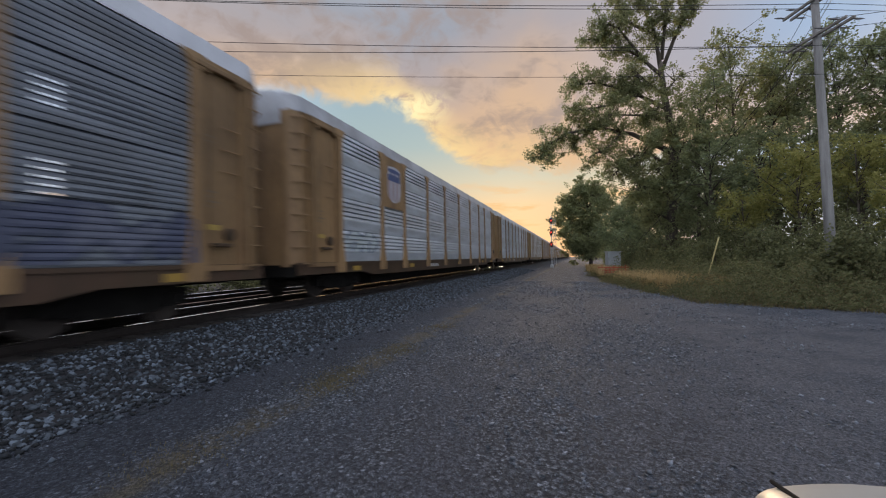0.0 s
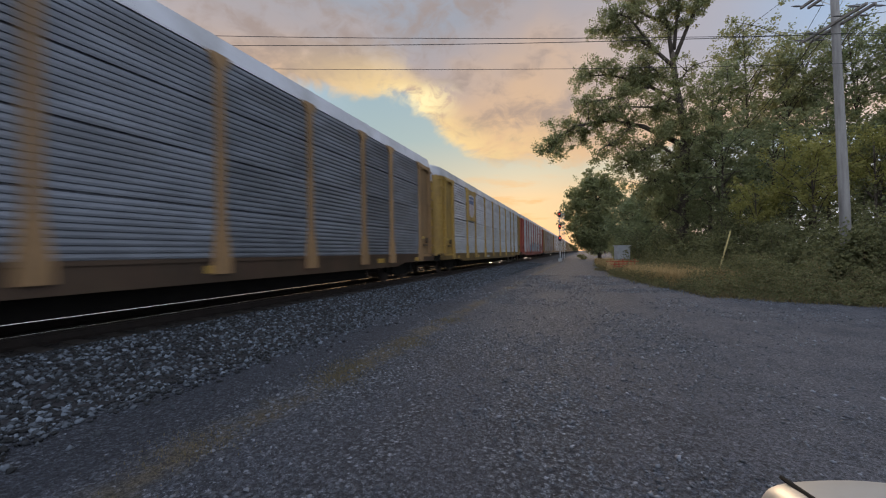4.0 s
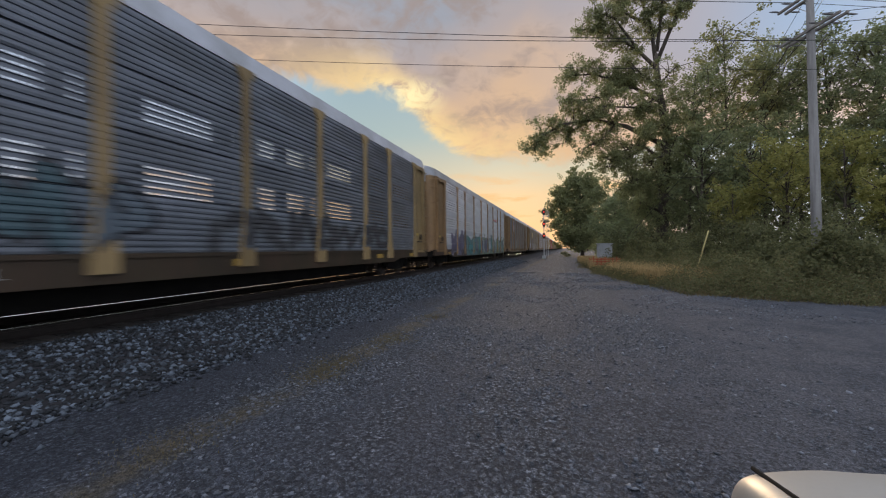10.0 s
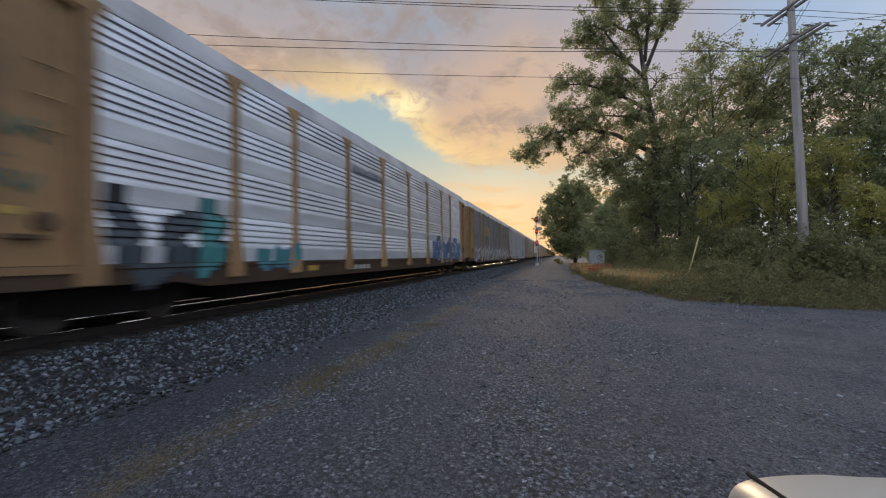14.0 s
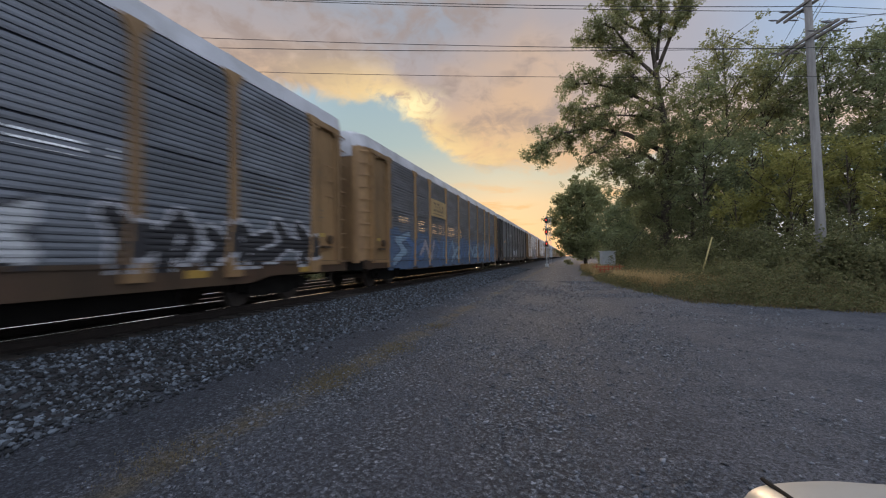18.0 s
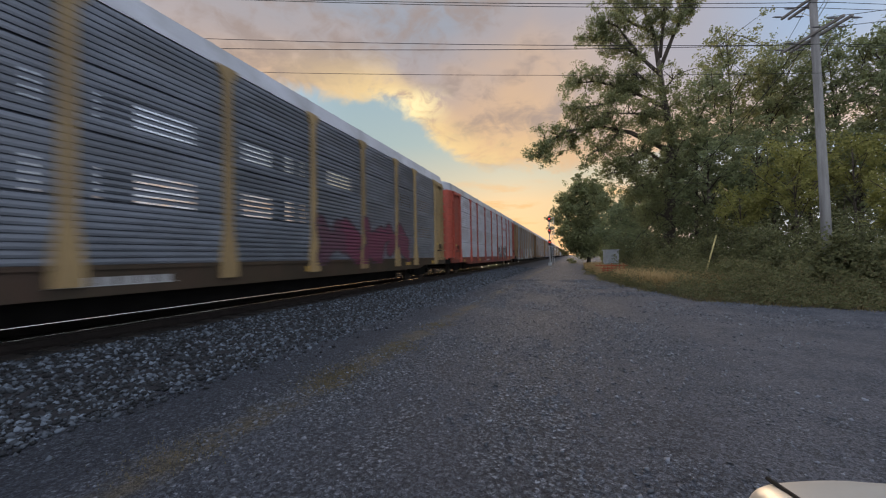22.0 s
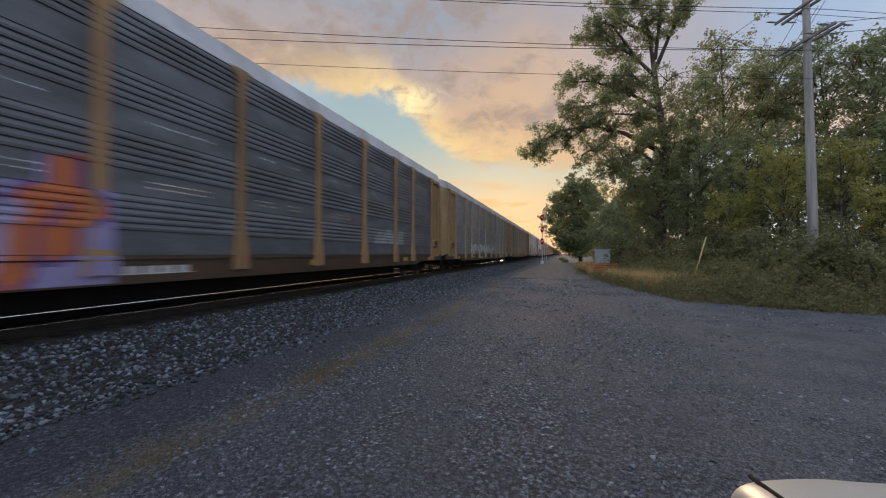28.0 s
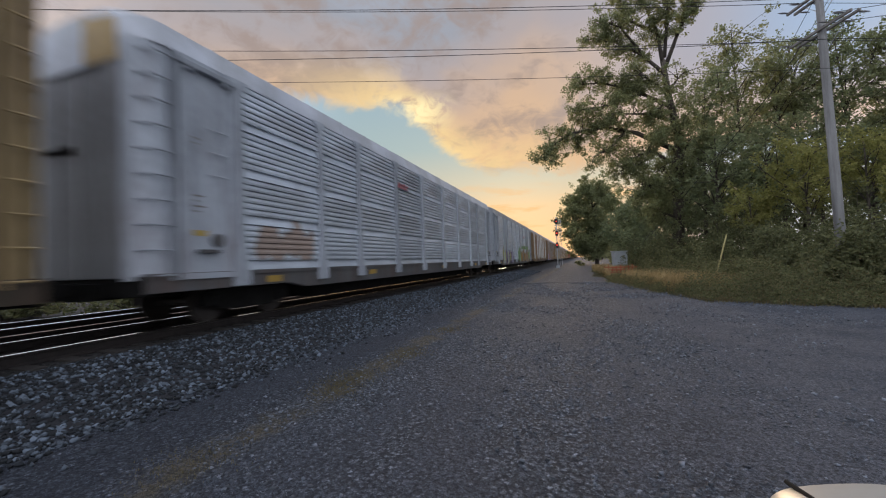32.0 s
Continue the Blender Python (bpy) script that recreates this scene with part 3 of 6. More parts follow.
def sheet_soup(length, holes=(), kind="gaps"):
    """A ribbed steel sheet standing along y; holes: which of its ribs are pierced with rows of slots."""
    s = Soup()
    rib, band = -1, -1
    prof = PROFILES[kind]
    for j in range(len(prof) - 1):
        (x0, z0, what), (x1, z1, _) = prof[j], prof[j + 1]
        if what == "flat":
            rib += 1
        if what == "smooth":
            band += 1
        if holes and kind == "dotted" and what == "smooth" and band in holes:
            at = lambda t: (x0 + (x1 - x0) * t, z0 + (z1 - z0) * t)
            steps = [0.0, 0.36, 0.41, 0.6, 0.65, 1.0]
            for r in range(5):
                (xa, za), (xb, zb) = at(steps[r]), at(steps[r + 1])
                if r % 2 == 0:
                    s.face([(xa, 0, za), (xa, length, za), (xb, length, zb), (xb, 0, zb)])
                    continue
                y, n = 0.0, 0
                while y < length - 0.75:
                    solid = 0.5 if n % 17 == 0 else 0.075 + 0.09 * ((n * 7 + r * 3) % 5 < 2)
                    s.face([(xa, y, za), (xa, y + solid, za), (xb, y + solid, zb), (xb, y, zb)])
                    y += solid + 0.02
                    n += 1
                s.face([(xa, y, za), (xa, length, za), (xb, length, zb), (xb, y, zb)])
            continue
        if what == "flat" and rib in holes and kind not in ("bands", "dotted"):
            at = lambda t: (x0 + (x1 - x0) * t, z0 + (z1 - z0) * t)
            (xa, za), (xb, zb) = at(0.12), at(0.92)
            s.face([(x0, 0, z0), (x0, length, z0), (xa, length, za), (xa, 0, za)])
            s.face([(xb, 0, zb), (xb, length, zb), (x1, length, z1), (x1, 0, z1)])
            y, n = 0.0, 0
            while y < length - 0.55:
                solid = 0.045 if (n % 17) else 0.42
                s.face([(xa, y, za), (xa, y + solid, za), (xb, y + solid, zb), (xb, y, zb)])
                y += solid + 0.048
                n += 1
            s.face([(xa, y, za), (xa, length, za), (xb, length, zb), (xb, y, zb)])
        else:
            s.face([(x0, 0, z0), (x0, length, z0), (x1, length, z1), (x1, 0, z1)])
    return s


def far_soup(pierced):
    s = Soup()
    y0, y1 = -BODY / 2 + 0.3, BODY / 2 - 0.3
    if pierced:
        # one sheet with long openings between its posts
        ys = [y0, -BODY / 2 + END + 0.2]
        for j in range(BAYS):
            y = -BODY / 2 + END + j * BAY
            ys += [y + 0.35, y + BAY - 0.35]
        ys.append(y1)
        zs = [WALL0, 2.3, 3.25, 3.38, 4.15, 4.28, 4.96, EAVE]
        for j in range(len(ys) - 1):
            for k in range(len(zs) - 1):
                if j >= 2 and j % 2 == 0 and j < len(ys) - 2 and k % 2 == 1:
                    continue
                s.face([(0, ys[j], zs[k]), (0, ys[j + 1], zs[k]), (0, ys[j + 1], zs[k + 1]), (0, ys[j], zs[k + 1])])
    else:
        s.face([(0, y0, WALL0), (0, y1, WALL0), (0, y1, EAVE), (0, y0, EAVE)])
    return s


def roof_soup():
    """A shallow roof with turned-down eaves and raised seams, closed at both ends by a cap."""
    s = Soup()
    prof = [(HALF - 0.005, EAVE), (HALF - 0.01, EAVE + 0.05), (HALF - 0.10, EAVE + 0.44), (HALF - 0.35, EAVE + 0.55), (0.5, PEAK), (-0.5, PEAK), (-HALF + 0.35, EAVE + 0.55), (-HALF + 0.10, EAVE + 0.44), (-HALF + 0.005, EAVE)]
    ring = lambda y, k, w=1.0: [(px * w * (1 + 0.006 * k), y, pz + 0.016 * k) for px, pz in prof]
    n = 18
    ends = ((0.0, 0.72), (0.06, 0.82), (0.16, 0.91), (0.32, 0.98), (0.5, 1.0))
    rows = [ring(-BODY / 2 + d, 0, w) for d, w in ends]
    for j in range(1, n):
        y = -BODY / 2 + BODY * j / n
        rows += [ring(y - 0.045, 0), ring(y - 0.035, 1), ring(y + 0.035, 1), ring(y + 0.045, 0)]
    rows += [ring(BODY / 2 - d, 0, w) for d, w in ends[::-1]]
    for a, c in zip(rows, rows[1:]):
        s.strip(a, c)
    for y in (-BODY / 2, BODY / 2):
        s.face([(px * 0.72, y, pz) for px, pz in prof] + [(-HALF * 0.72, y, EAVE - 0.35), (HALF * 0.72, y, EAVE - 0.35)])
    return s


def post_soup():
    """A side post: a hat section that flares into a gusset at its foot."""
    s = Soup()
    z = [WALL0 - 0.30, WALL0 - 0.05, WALL0 + 0.25, WALL0 + 0.75, EAVE - 0.30, EAVE - 0.06, EAVE + 0.02]
    w = [0.21, 0.21, 0.17, 0.10, 0.10, 0.25, 0.25]
    d = [0.10, 0.10, 0.09, 0.08, 0.08, 0.07, 0.06]
    for a, b in ((-1, 1),):
        left = [(0.0, -ww, zz) for ww, zz in zip(w, z)]
        lf = [(dd, -ww + 0.02, zz) for ww, dd, zz in zip(w, d, z)]
        rf = [(dd, ww - 0.02, zz) for ww, dd, zz in zip(w, d, z)]
        right = [(0.0, ww, zz) for ww, zz in zip(w, z)]
        s.strip(left, lf), s.strip(lf, rf), s.strip(rf, right)
        s.face([left[0], lf[0], rf[0], right[0]])
    return s


def end_span(e):
    """Where the plate at end e begins and stops, from its middle."""
    return (-0.56, 0.59) if e > 0 else (-0.59, 0.66)


def end_panel_soup(e):
    """The solid plate at a side's end, with a shallow pressed crease."""
    s = Soup()
    a, b = end_span(e)
    s.box(-0.04, -0.005, a + 0.03, b - 0.03, WALL0 - 0.1, EAVE - 0.02, bev=0.008)
    for y in (a + 0.30, b - 0.30):
        s.box(-0.01, 0.006, y - 0.012, y + 0.012, WALL0 + 0.1, EAVE - 0.24)
    return s


def panel_frame_soup(e):
    """The raised frame round the end plate, one welded ring."""
    s = Soup()
    a, b = end_span(e)
    out = [(a, WALL0 - 0.11), (b, WALL0 - 0.11), (b, EAVE - 0.01), (a, EAVE - 0.01)]
    inn = [(a + 0.10, WALL0 + 0.0), (b - 0.10, WALL0 + 0.0), (b - 0.10, EAVE - 0.16), (a + 0.10, EAVE - 0.16)]
    rings = [[(x, y, z) for y, z in q] for x, q in ((-0.05, out), (0.06, out), (0.06, inn), (-0.01, inn))]
    for p, c in zip(rings, rings[1:]):
        s.strip(p + p[:1], c + c[:1])
    return s


def corner_soup(e, sx):
    """The rounded sheet that turns the corner from the side to the end."""
    s = Soup()
    line = [(HALF - 0.05, BODY / 2 - 0.58)]
    for j in range(8):
        a = math.pi / 2 * j / 7
        line.append((HALF - 0.47 + 0.42 * math.cos(a), BODY / 2 - 0.44 + 0.42 * math.sin(a)))
    back = [(x - 0.03, y - 0.03) for x, y in line]
    up = lambda q, z: [(sx * x, e * y, z) for x, y in q]
    z0, z1 = WALL0 - 0.1, EAVE + 0.03
    rows = [up(line, z0), up(line, z1), up(back, z1), up(back, z0)]
    for p, c in zip(rows, rows[1:] + rows[:1]):
        s.strip(p, c)
    for k in (0, -1):
        s.face([r[k] for r in rows])
    return s


def door_track_soup():
    s = Soup()
    s.box(-0.02, 0.11, -0.62, 0.62, EAVE - 0.21, EAVE - 0.10, bev=0.02)
    for y in (-0.4, 0.4):
        s.box(0.0, 0.13, y - 0.05, y + 0.05, EAVE - 0.30, EAVE - 0.12, bev=0.015)
    return s


def bracket_soup():
    """The hand-brake step low on the end plate."""
    s = Soup()
    s.box(0.0, 0.12, -0.22, 0.18, 1.42, 1.49, bev=0.01)
    return s


def grab_soup():
    """A bent handhold rod on the end plate."""
    s = Soup()
    s.tube([(0.0, -0.16, 0.0), (0.06, -0.16, 0.0), (0.06, 0.16, 0.0), (0.0, 0.16, 0.0)], 0.013, 6)
    return s


def brake_soup():
    s = Soup()
    s.tube([(0.0, 0.2, 1.68), (0.07, 0.2, 1.68), (0.075, 0.2, 1.68)], [0.13, 0.13, 0.05], 12)
    return s


def stencil_soup():
    """Rows of small unreadable stencilled bars on the end plate, and a caution plate."""
    s = Soup()
    rng = random.Random(8)
    for r in range(6):
        z = 2.2 + r * 0.10 + (0.9 if r > 3 else 0)
        y = -0.3
        s.face([(0.004, -0.312, z), (0.004, -0.3, z), (0.004, -0.3, z + (1.0 if r == 3 else 0.10)), (0.004, -0.312, z + (1.0 if r == 3 else 0.10))])
        while y < -0.02 + 0.06 * (r % 3):
            w = rng.uniform(0.08, 0.26)
            s.face([(0.004, y, z), (0.004, y + w, z), (0.004, y + w, z + 0.032), (0.004, y, z + 0.032)])
            break
    return s


def caution_soup():
    s = Soup()
    s.box(0.0, 0.006, -0.3, -0.02, 1.75, 1.86)
    return s


def ladder_soup(e):
    """The corner ladder: one deep stile beside the end plate, and bent rungs over the rounded corner."""
    s = Soup()
    s.box(-0.06, 0.06, -0.27 * e - 0.03, -0.27 * e + 0.03, WALL0 - 0.12, EAVE + 0.0, bev=0.006)
    for j in range(10):
        z = WALL0 - 0.02 + j * 0.435
        s.tube([(-0.02, -0.25 * e, z), (0.05, -0.22 * e, z), (0.05, 0.05 * e, z), (-0.20, 0.20 * e, z)], 0.018, 6)
    return s


def leaf_soup():
    """One upright leaf of the folding end doors."""
    s = Soup()
    w = (2 * HALF - 0.90) / 4 - 0.02
    s.box(-w / 2, w / 2, -0.06, 0.04, WALL0 - 0.05, EAVE - 0.32, bev=0.015)
    return s


def tie_soup():
    """The latch of the end doors: a raised black block painted as a shaded recess, with its bar and keeper."""
    s = Soup()
    s.box(0.20, 1.02, 0.0, 0.07, 3.28, 3.44, bev=0.02)
    s.box(0.28, 0.94, 0.06, 0.11, 3.34, 3.38)
    s.box(-0.95, -0.80, 0.0, 0.06, 2.2, 2.55, bev=0.015)
    s.box(-0.95, -0.80, 0.0, 0.06, 4.0, 4.3, bev=0.015)
    return s


def sill_soup():
    """The side sill: a deep plate, shallower over the trucks, with a ledge along its top."""
    s = Soup()
    e = BODY / 2 - 0.15
    low = [(-e, SILL0 + 0.14), (-e + 3.3, SILL0 + 0.14), (-e + 4.0, SILL0), (e - 4.0, SILL0), (e - 3.3, SILL0 + 0.14), (e, SILL0 + 0.14)]
    steps = [(HALF - 0.14, 0.0), (HALF + 0.02, 0.0), (HALF + 0.02, None), (HALF + 0.05, None), (HALF + 0.05, 9), (HALF - 0.14, 9)]
    rows = []
    for x, k in steps:
        rows.append([(x, y, z if k == 0.0 else (WALL0 - 0.06 if k is None else WALL0 + 0.012)) for y, z in low])
    for a, c in zip(rows, rows[1:]):
        s.strip(a, c)
    s.strip(rows[-1], rows[0])
    for k in (0, -1):
        s.face([r[k] for r in rows])
    return s


def reflector_soup():
    s = Soup()
    s.box(0.0, 0.006, -0.24, 0.24, 0.77, 0.92)
    return s


def deck_soup():
    s = Soup()
    y = BODY / 2 - 0.1
    s.box(-HALF, HALF - 0.15, -y, y, 0.92, WALL0 - 0.02)
    s.box(-0.4, 0.4, -y - 0.2, y + 0.2, 0.62, 0.92)
    s.box(-HALF + 0.05, -HALF + 0.15, -y, y, 0.62, 0.92)
    for yy in (-y, y - 0.25):
        s.box(-HALF + 0.1, HALF - 0.1, yy, yy + 0.25, 0.68, 1.0)
    s.box(-1.15, 0.9, -8.4, 8.4, 0.22, 0.7)
    for j in range(-4, 5):
        s.box(-HALF + 0.1, HALF - 0.15, j * 2.2 - 0.06, j * 2.2 + 0.06, 0.72, 0.93)
    return s


def truck_frame_soup():
    s = Soup()
    for x in (-1.02, 1.02):
        prof = [(-1.25, 0.36), (-1.25, 0.62), (-0.75, 0.70), (0.75, 0.70), (1.25, 0.62), (1.25, 0.36), (0.95, 0.36), (0.55, 0.22), (-0.55, 0.22), (-0.95, 0.36)]
        a = [(x - 0.07, p[0], p[1]) for p in prof]
        b = [(x + 0.07, p[0], p[1]) for p in prof]
        s.face(a), s.face(b[::-1])
        s.strip(a + a[:1], b + b[:1])
        for y in (-0.9, 0.9):
            s.tube([(x - 0.10, y, 0.42), (x + 0.14, y, 0.42)], 0.13, 10)
        for y in (-0.18, 0.0, 0.18):
            s.tube([(x, y, 0.28), (x, y, 0.62)], 0.07, 8)
    s.box(-0.95, 0.95, -0.22, 0.22, 0.42, 0.66)
    return s


def wheelset_soup():
    s = Soup()
    s.tube([(-0.72, 0, 0), (0.72, 0, 0)], 0.08, 8)
    for sx in (-1, 1):
        s.tube([(sx * 0.69, 0, 0), (sx * 0.715, 0, 0)], 0.445, 24)
        s.tube([(sx * 0.715, 0, 0), (sx * 0.82, 0, 0)], [0.42, 0.415], 24)
    return s


def coupler_soup():
    s = Soup()
    s.box(-0.10, 0.10, 0, 0.55, 0.72, 0.94, bev=0.02)
    s.box(-0.2, 0.16, 0.45, 0.72, 0.66, 1.0, bev=0.05)
    s.tube([(0.45, 0.05, 0.75), (0.45, 0.3, 0.45), (0.4, 0.6, 0.36), (0.3, 0.72, 0.42)], 0.025, 6)
    return s


def wide_panel_soup(width):
    s = Soup()
    s.box(0.0, 0.05, 0.0, width, WALL0 + 0.01, EAVE - 0.01, bev=0.008)
    return s


class Shared:
    meshes = {}


def piece(key, make, name, mats, parent, m, label=""):
    """An object on a shared mesh, with its own materials, under its car."""
    if key not in Shared.meshes:
        s = make()
        me = bpy.data.meshes.new(key)
        me.from_pydata(s.v, [], s.f)
        for _ in mats:
            me.materials.append(None)
        me.polygons.foreach_set("material_index", s.i)
        weld(me)
        Shared.meshes[key] = me
    ob = new(name, Shared.meshes[key])
    for slot, mat in zip(ob.material_slots, mats):
        slot.link, slot.material = "OBJECT", mat
    ob.parent = parent
    ob.matrix_basis = m
    if label:
        tagged(ob, label)
    return ob


FLAT = {}


def flat_paint(col):
    if col not in FLAT:
        FLAT[col] = material("spray_paint", col, 0.55, 0, 0.18, 2.5, 0, 30)
    return FLAT[col]


def capsule(y, z, a, b):
    """How far a point lies from a stroke."""
    ay, az, by, bz = *a, *b
    dy, dz = by - ay, bz - az
    t = max(0.0, min(1.0, ((y - ay) * dy + (z - az) * dz) / (dy * dy + dz * dz + 1e-9)))
    return math.hypot(y - ay - t * dy, z - az - t * dz)


# strokes of abstract painted shapes: bolts, hooks, waves, forks, loops
GLYPHS = (((0.1, 1, 0.7, 0.6), (0.7, 0.6, 0.3, 0.45), (0.3, 0.45, 0.9, 0)), ((0, 0, 0.15, 0.7), (0.15, 0.7, 0.5, 1), (0.5, 1, 0.9, 0.7), (0.9, 0.7, 0.6, 0.35)),
          ((0, 0.3, 0.3, 0.9), (0.3, 0.9, 0.55, 0.2), (0.55, 0.2, 1, 0.8)), ((0.1, 0, 0.4, 0.5), (0.4, 0.5, 0, 1), (0.4, 0.5, 1, 0.75), (0.6, 0.15, 1, 0.3)),
          ((0.2, 0.15, 0.05, 0.6), (0.05, 0.6, 0.45, 0.95), (0.45, 0.95, 0.95, 0.6), (0.95, 0.6, 0.7, 0.1), (0.7, 0.1, 0.2, 0.15)), ((0, 0.15, 0.8, 0.3), (0.8, 0.3, 0.3, 0.75), (0.3, 0.75, 1, 1)),
          ((0.1, 0.9, 0.5, 0.5), (0.5, 0.5, 0.1, 0.1), (0.5, 0.5, 1, 0.55), (0.75, 0.95, 1, 0.55)), ((0, 0, 0.25, 0.85), (0.25, 0.85, 0.5, 0.35), (0.5, 0.35, 0.8, 1), (0.8, 1, 1, 0.2)))


LETTERS = {"H": ((0.05, 0, 0.1, 1), (0.9, 0, 0.9, 1), (0.1, 0.5, 0.9, 0.5)), "O": ((0.1, 0.3, 0.15, 0.8), (0.15, 0.8, 0.6, 1), (0.6, 1, 0.95, 0.6), (0.95, 0.6, 0.8, 0.1), (0.8, 0.1, 0.1, 0.3)), "A": ((0, 0, 0.45, 1), (0.45, 1, 0.95, 0), (0.2, 0.35, 0.8, 0.35)), "D": ((0.1, 0, 0.1, 1), (0.1, 1, 0.9, 0.7), (0.9, 0.7, 0.85, 0.2), (0.85, 0.2, 0.1, 0)), "I": ((0.5, 0, 0.5, 0.75), (0.5, 0.98, 0.5, 1)), "E": ((0.1, 0, 0.1, 1), (0.1, 1, 0.9, 1), (0.1, 0.5, 0.75, 0.5), (0.1, 0, 0.9, 0)), "S": ((0.9, 0.9, 0.3, 1), (0.3, 1, 0.15, 0.65), (0.15, 0.65, 0.85, 0.4), (0.85, 0.4, 0.6, 0), (0.6, 0, 0.05, 0.1)), "U": ((0.1, 1, 0.15, 0.15), (0.15, 0.15, 0.8, 0.1), (0.8, 0.1, 0.9, 1)),
           "L": ((0.1, 1, 0.1, 0), (0.1, 0, 0.9, 0.05)), "B": ((0.1, 0, 0.1, 1), (0.1, 1, 0.8, 0.8), (0.8, 0.8, 0.1, 0.5), (0.1, 0.5, 0.9, 0.25), (0.9, 0.25, 0.1, 0)), "Y": ((0, 1, 0.5, 0.5), (1, 1, 0.5, 0.5), (0.5, 0.5, 0.45, 0)), "K": ((0.1, 0, 0.1, 1), (0.9, 1, 0.1, 0.5), (0.1, 0.5, 0.95, 0)), "F": ((0.1, 0, 0.1, 1), (0.1, 1, 0.95, 1), (0.1, 0.55, 0.75, 0.55)), "T": ((0, 1, 1, 1), (0.5, 1, 0.5, 0)), "R": ((0.1, 0, 0.1, 1), (0.1, 1, 0.85, 0.8), (0.85, 0.8, 0.1, 0.5), (0.1, 0.5, 0.95, 0)), "N": ((0.05, 0, 0.1, 1), (0.1, 1, 0.85, 0), (0.85, 0, 0.9, 1))}


def graffiti(car, y0, y1, z0, z1, fills, line, back=None, seed=1, letter=1.25, fat=0.15, text="", edge=0.075):
    """Fat painted shapes that follow the ribs of the side between y0 and y1 (from the near end), each a part of its own."""
    y0, y1 = y0 + 0.2, y1 + 0.2
    rng = random.Random(seed)
    cols = [tuple(0.8 * v for v in q) for q in list(fills) + [line] + ([back] if back else [])]
    paints = [flat_paint(c) for c in cols]
    soups = collections.defaultdict(Soup)
    shapes = []
    y = y0
    while y < y1 - 0.4:
        w = letter * rng.uniform(0.75, 1.2)
        g = rng.choice(GLYPHS)
        shake = 0.12
        if text:
            w, shake = (y1 - y0) / (len(text) * 0.86), 0.05
            g = LETTERS[text[min(len(shapes), len(text) - 1)]]
        lean = rng.uniform(-0.15, 0.2)
        lo, hi = z0 + rng.uniform(-0.08, 0.14), z1 - rng.uniform(0.05, 0.3)
        fill = rng.randrange(len(fills))
        strokes = []
        for q in g:
            a, b, c, d = (u + rng.uniform(-shake, shake) for u in q)
            strokes.append(((y + 0.15 + a * (w - 0.3) + lean * b, lo + b * (hi - lo)), (y + 0.15 + c * (w - 0.3) + lean * d, lo + d * (hi - lo))))
        shapes.append((y - 0.3, y + w + 0.3, strokes, fill))
        y += (0.86 if text else 0.84) * w
    step = 0.055
    n = int((y1 - y0 + 0.6) / step)
    rows = [(0.024, 0.62 + 0.07 * k, 0.62 + 0.07 * (k + 1), 0.024) for k in range(5) if 0.62 + 0.07 * k > z0 - 0.22] + [(0.054, 0.994, 1.058, 0.054)] if z0 < 1.12 else []
    ribs, wide = SIDES[car.name]
    prof = PROFILES[ribs]
    for j in range(len(prof) - 1):
        (xa, za, kind), (xb, zb, _) = prof[j], prof[j + 1]
        if za >= z0 - 0.1 and zb <= z1 + 0.3 and not kind.startswith("gap") and zb - za > 0.004:
            rows.append((xa, za, zb, xb))
    foot = ([WALL0 - 0.30, WALL0 - 0.05, WALL0 + 0.25, WALL0 + 0.75, EAVE], [0.20, 0.20, 0.16, 0.09, 0.09], [0.10, 0.10, 0.09, 0.08, 0.08])
    for xa, za, zb, xb in rows:
        zm = (za + zb) / 2
        half, proud = np.interp(zm, foot[0], foot[1]) if zm > 0.76 else 0.0, np.interp(zm, foot[0], foot[2])
        last, start = None, 0
        for i in range(n + 1):
            yy = y0 - 0.3 + i * step
            k = None
            if i < n:
                best, who, mine = 9.0, 0, 0
                for index, (a, b, strokes, fill) in enumerate(shapes):
                    if a < yy < b:
                        d = min(capsule(yy, zm, u, v) for u, v in strokes)
                        if d < best:
                            best, who, mine = d, fill, index
                if best < fat:
                    k = who
                elif best < fat + edge:
                    k = len(fills)
                elif back and z0 - 0.2 + 0.1 * math.sin(yy * 3) < zm < z1 - 0.15 + 0.22 * math.sin(yy * 1.7 + seed) + 0.1 * math.sin(yy * 5.1):
                    k, mine = len(fills) + 1, -1
                if k is not None:
                    near = 1 if min(abs(yy - q) for q in POSTS) < half else 0
                    if not near and any(POSTS[q] < yy < POSTS[q + 1] for q in wide):
                        near = 2
                    k = (k, near, mine)
            if k != last:
                if last is not None:
                    ya, yb = y0 - 0.3 + start * step - BODY / 2, y0 - 0.3 + i * step - BODY / 2
                    u, v = ((xa + 0.006, xb + 0.006), (proud + 0.004, proud + 0.004), (0.035, 0.035))[last[1]]
                    soups[last[2]].face([(HALF + u, ya, za), (HALF + u, yb, za), (HALF + v, yb, zb), (HALF + v, ya, zb)], last[0])
                last, start = k, i
    for index, q in soups.items():
        q.part("graffiti_ground" if index < 0 else "graffiti_letter", paints, car, "sprayed ground of colour over the ribs" if index < 0 else "spray-painted letter shape over the ribs")


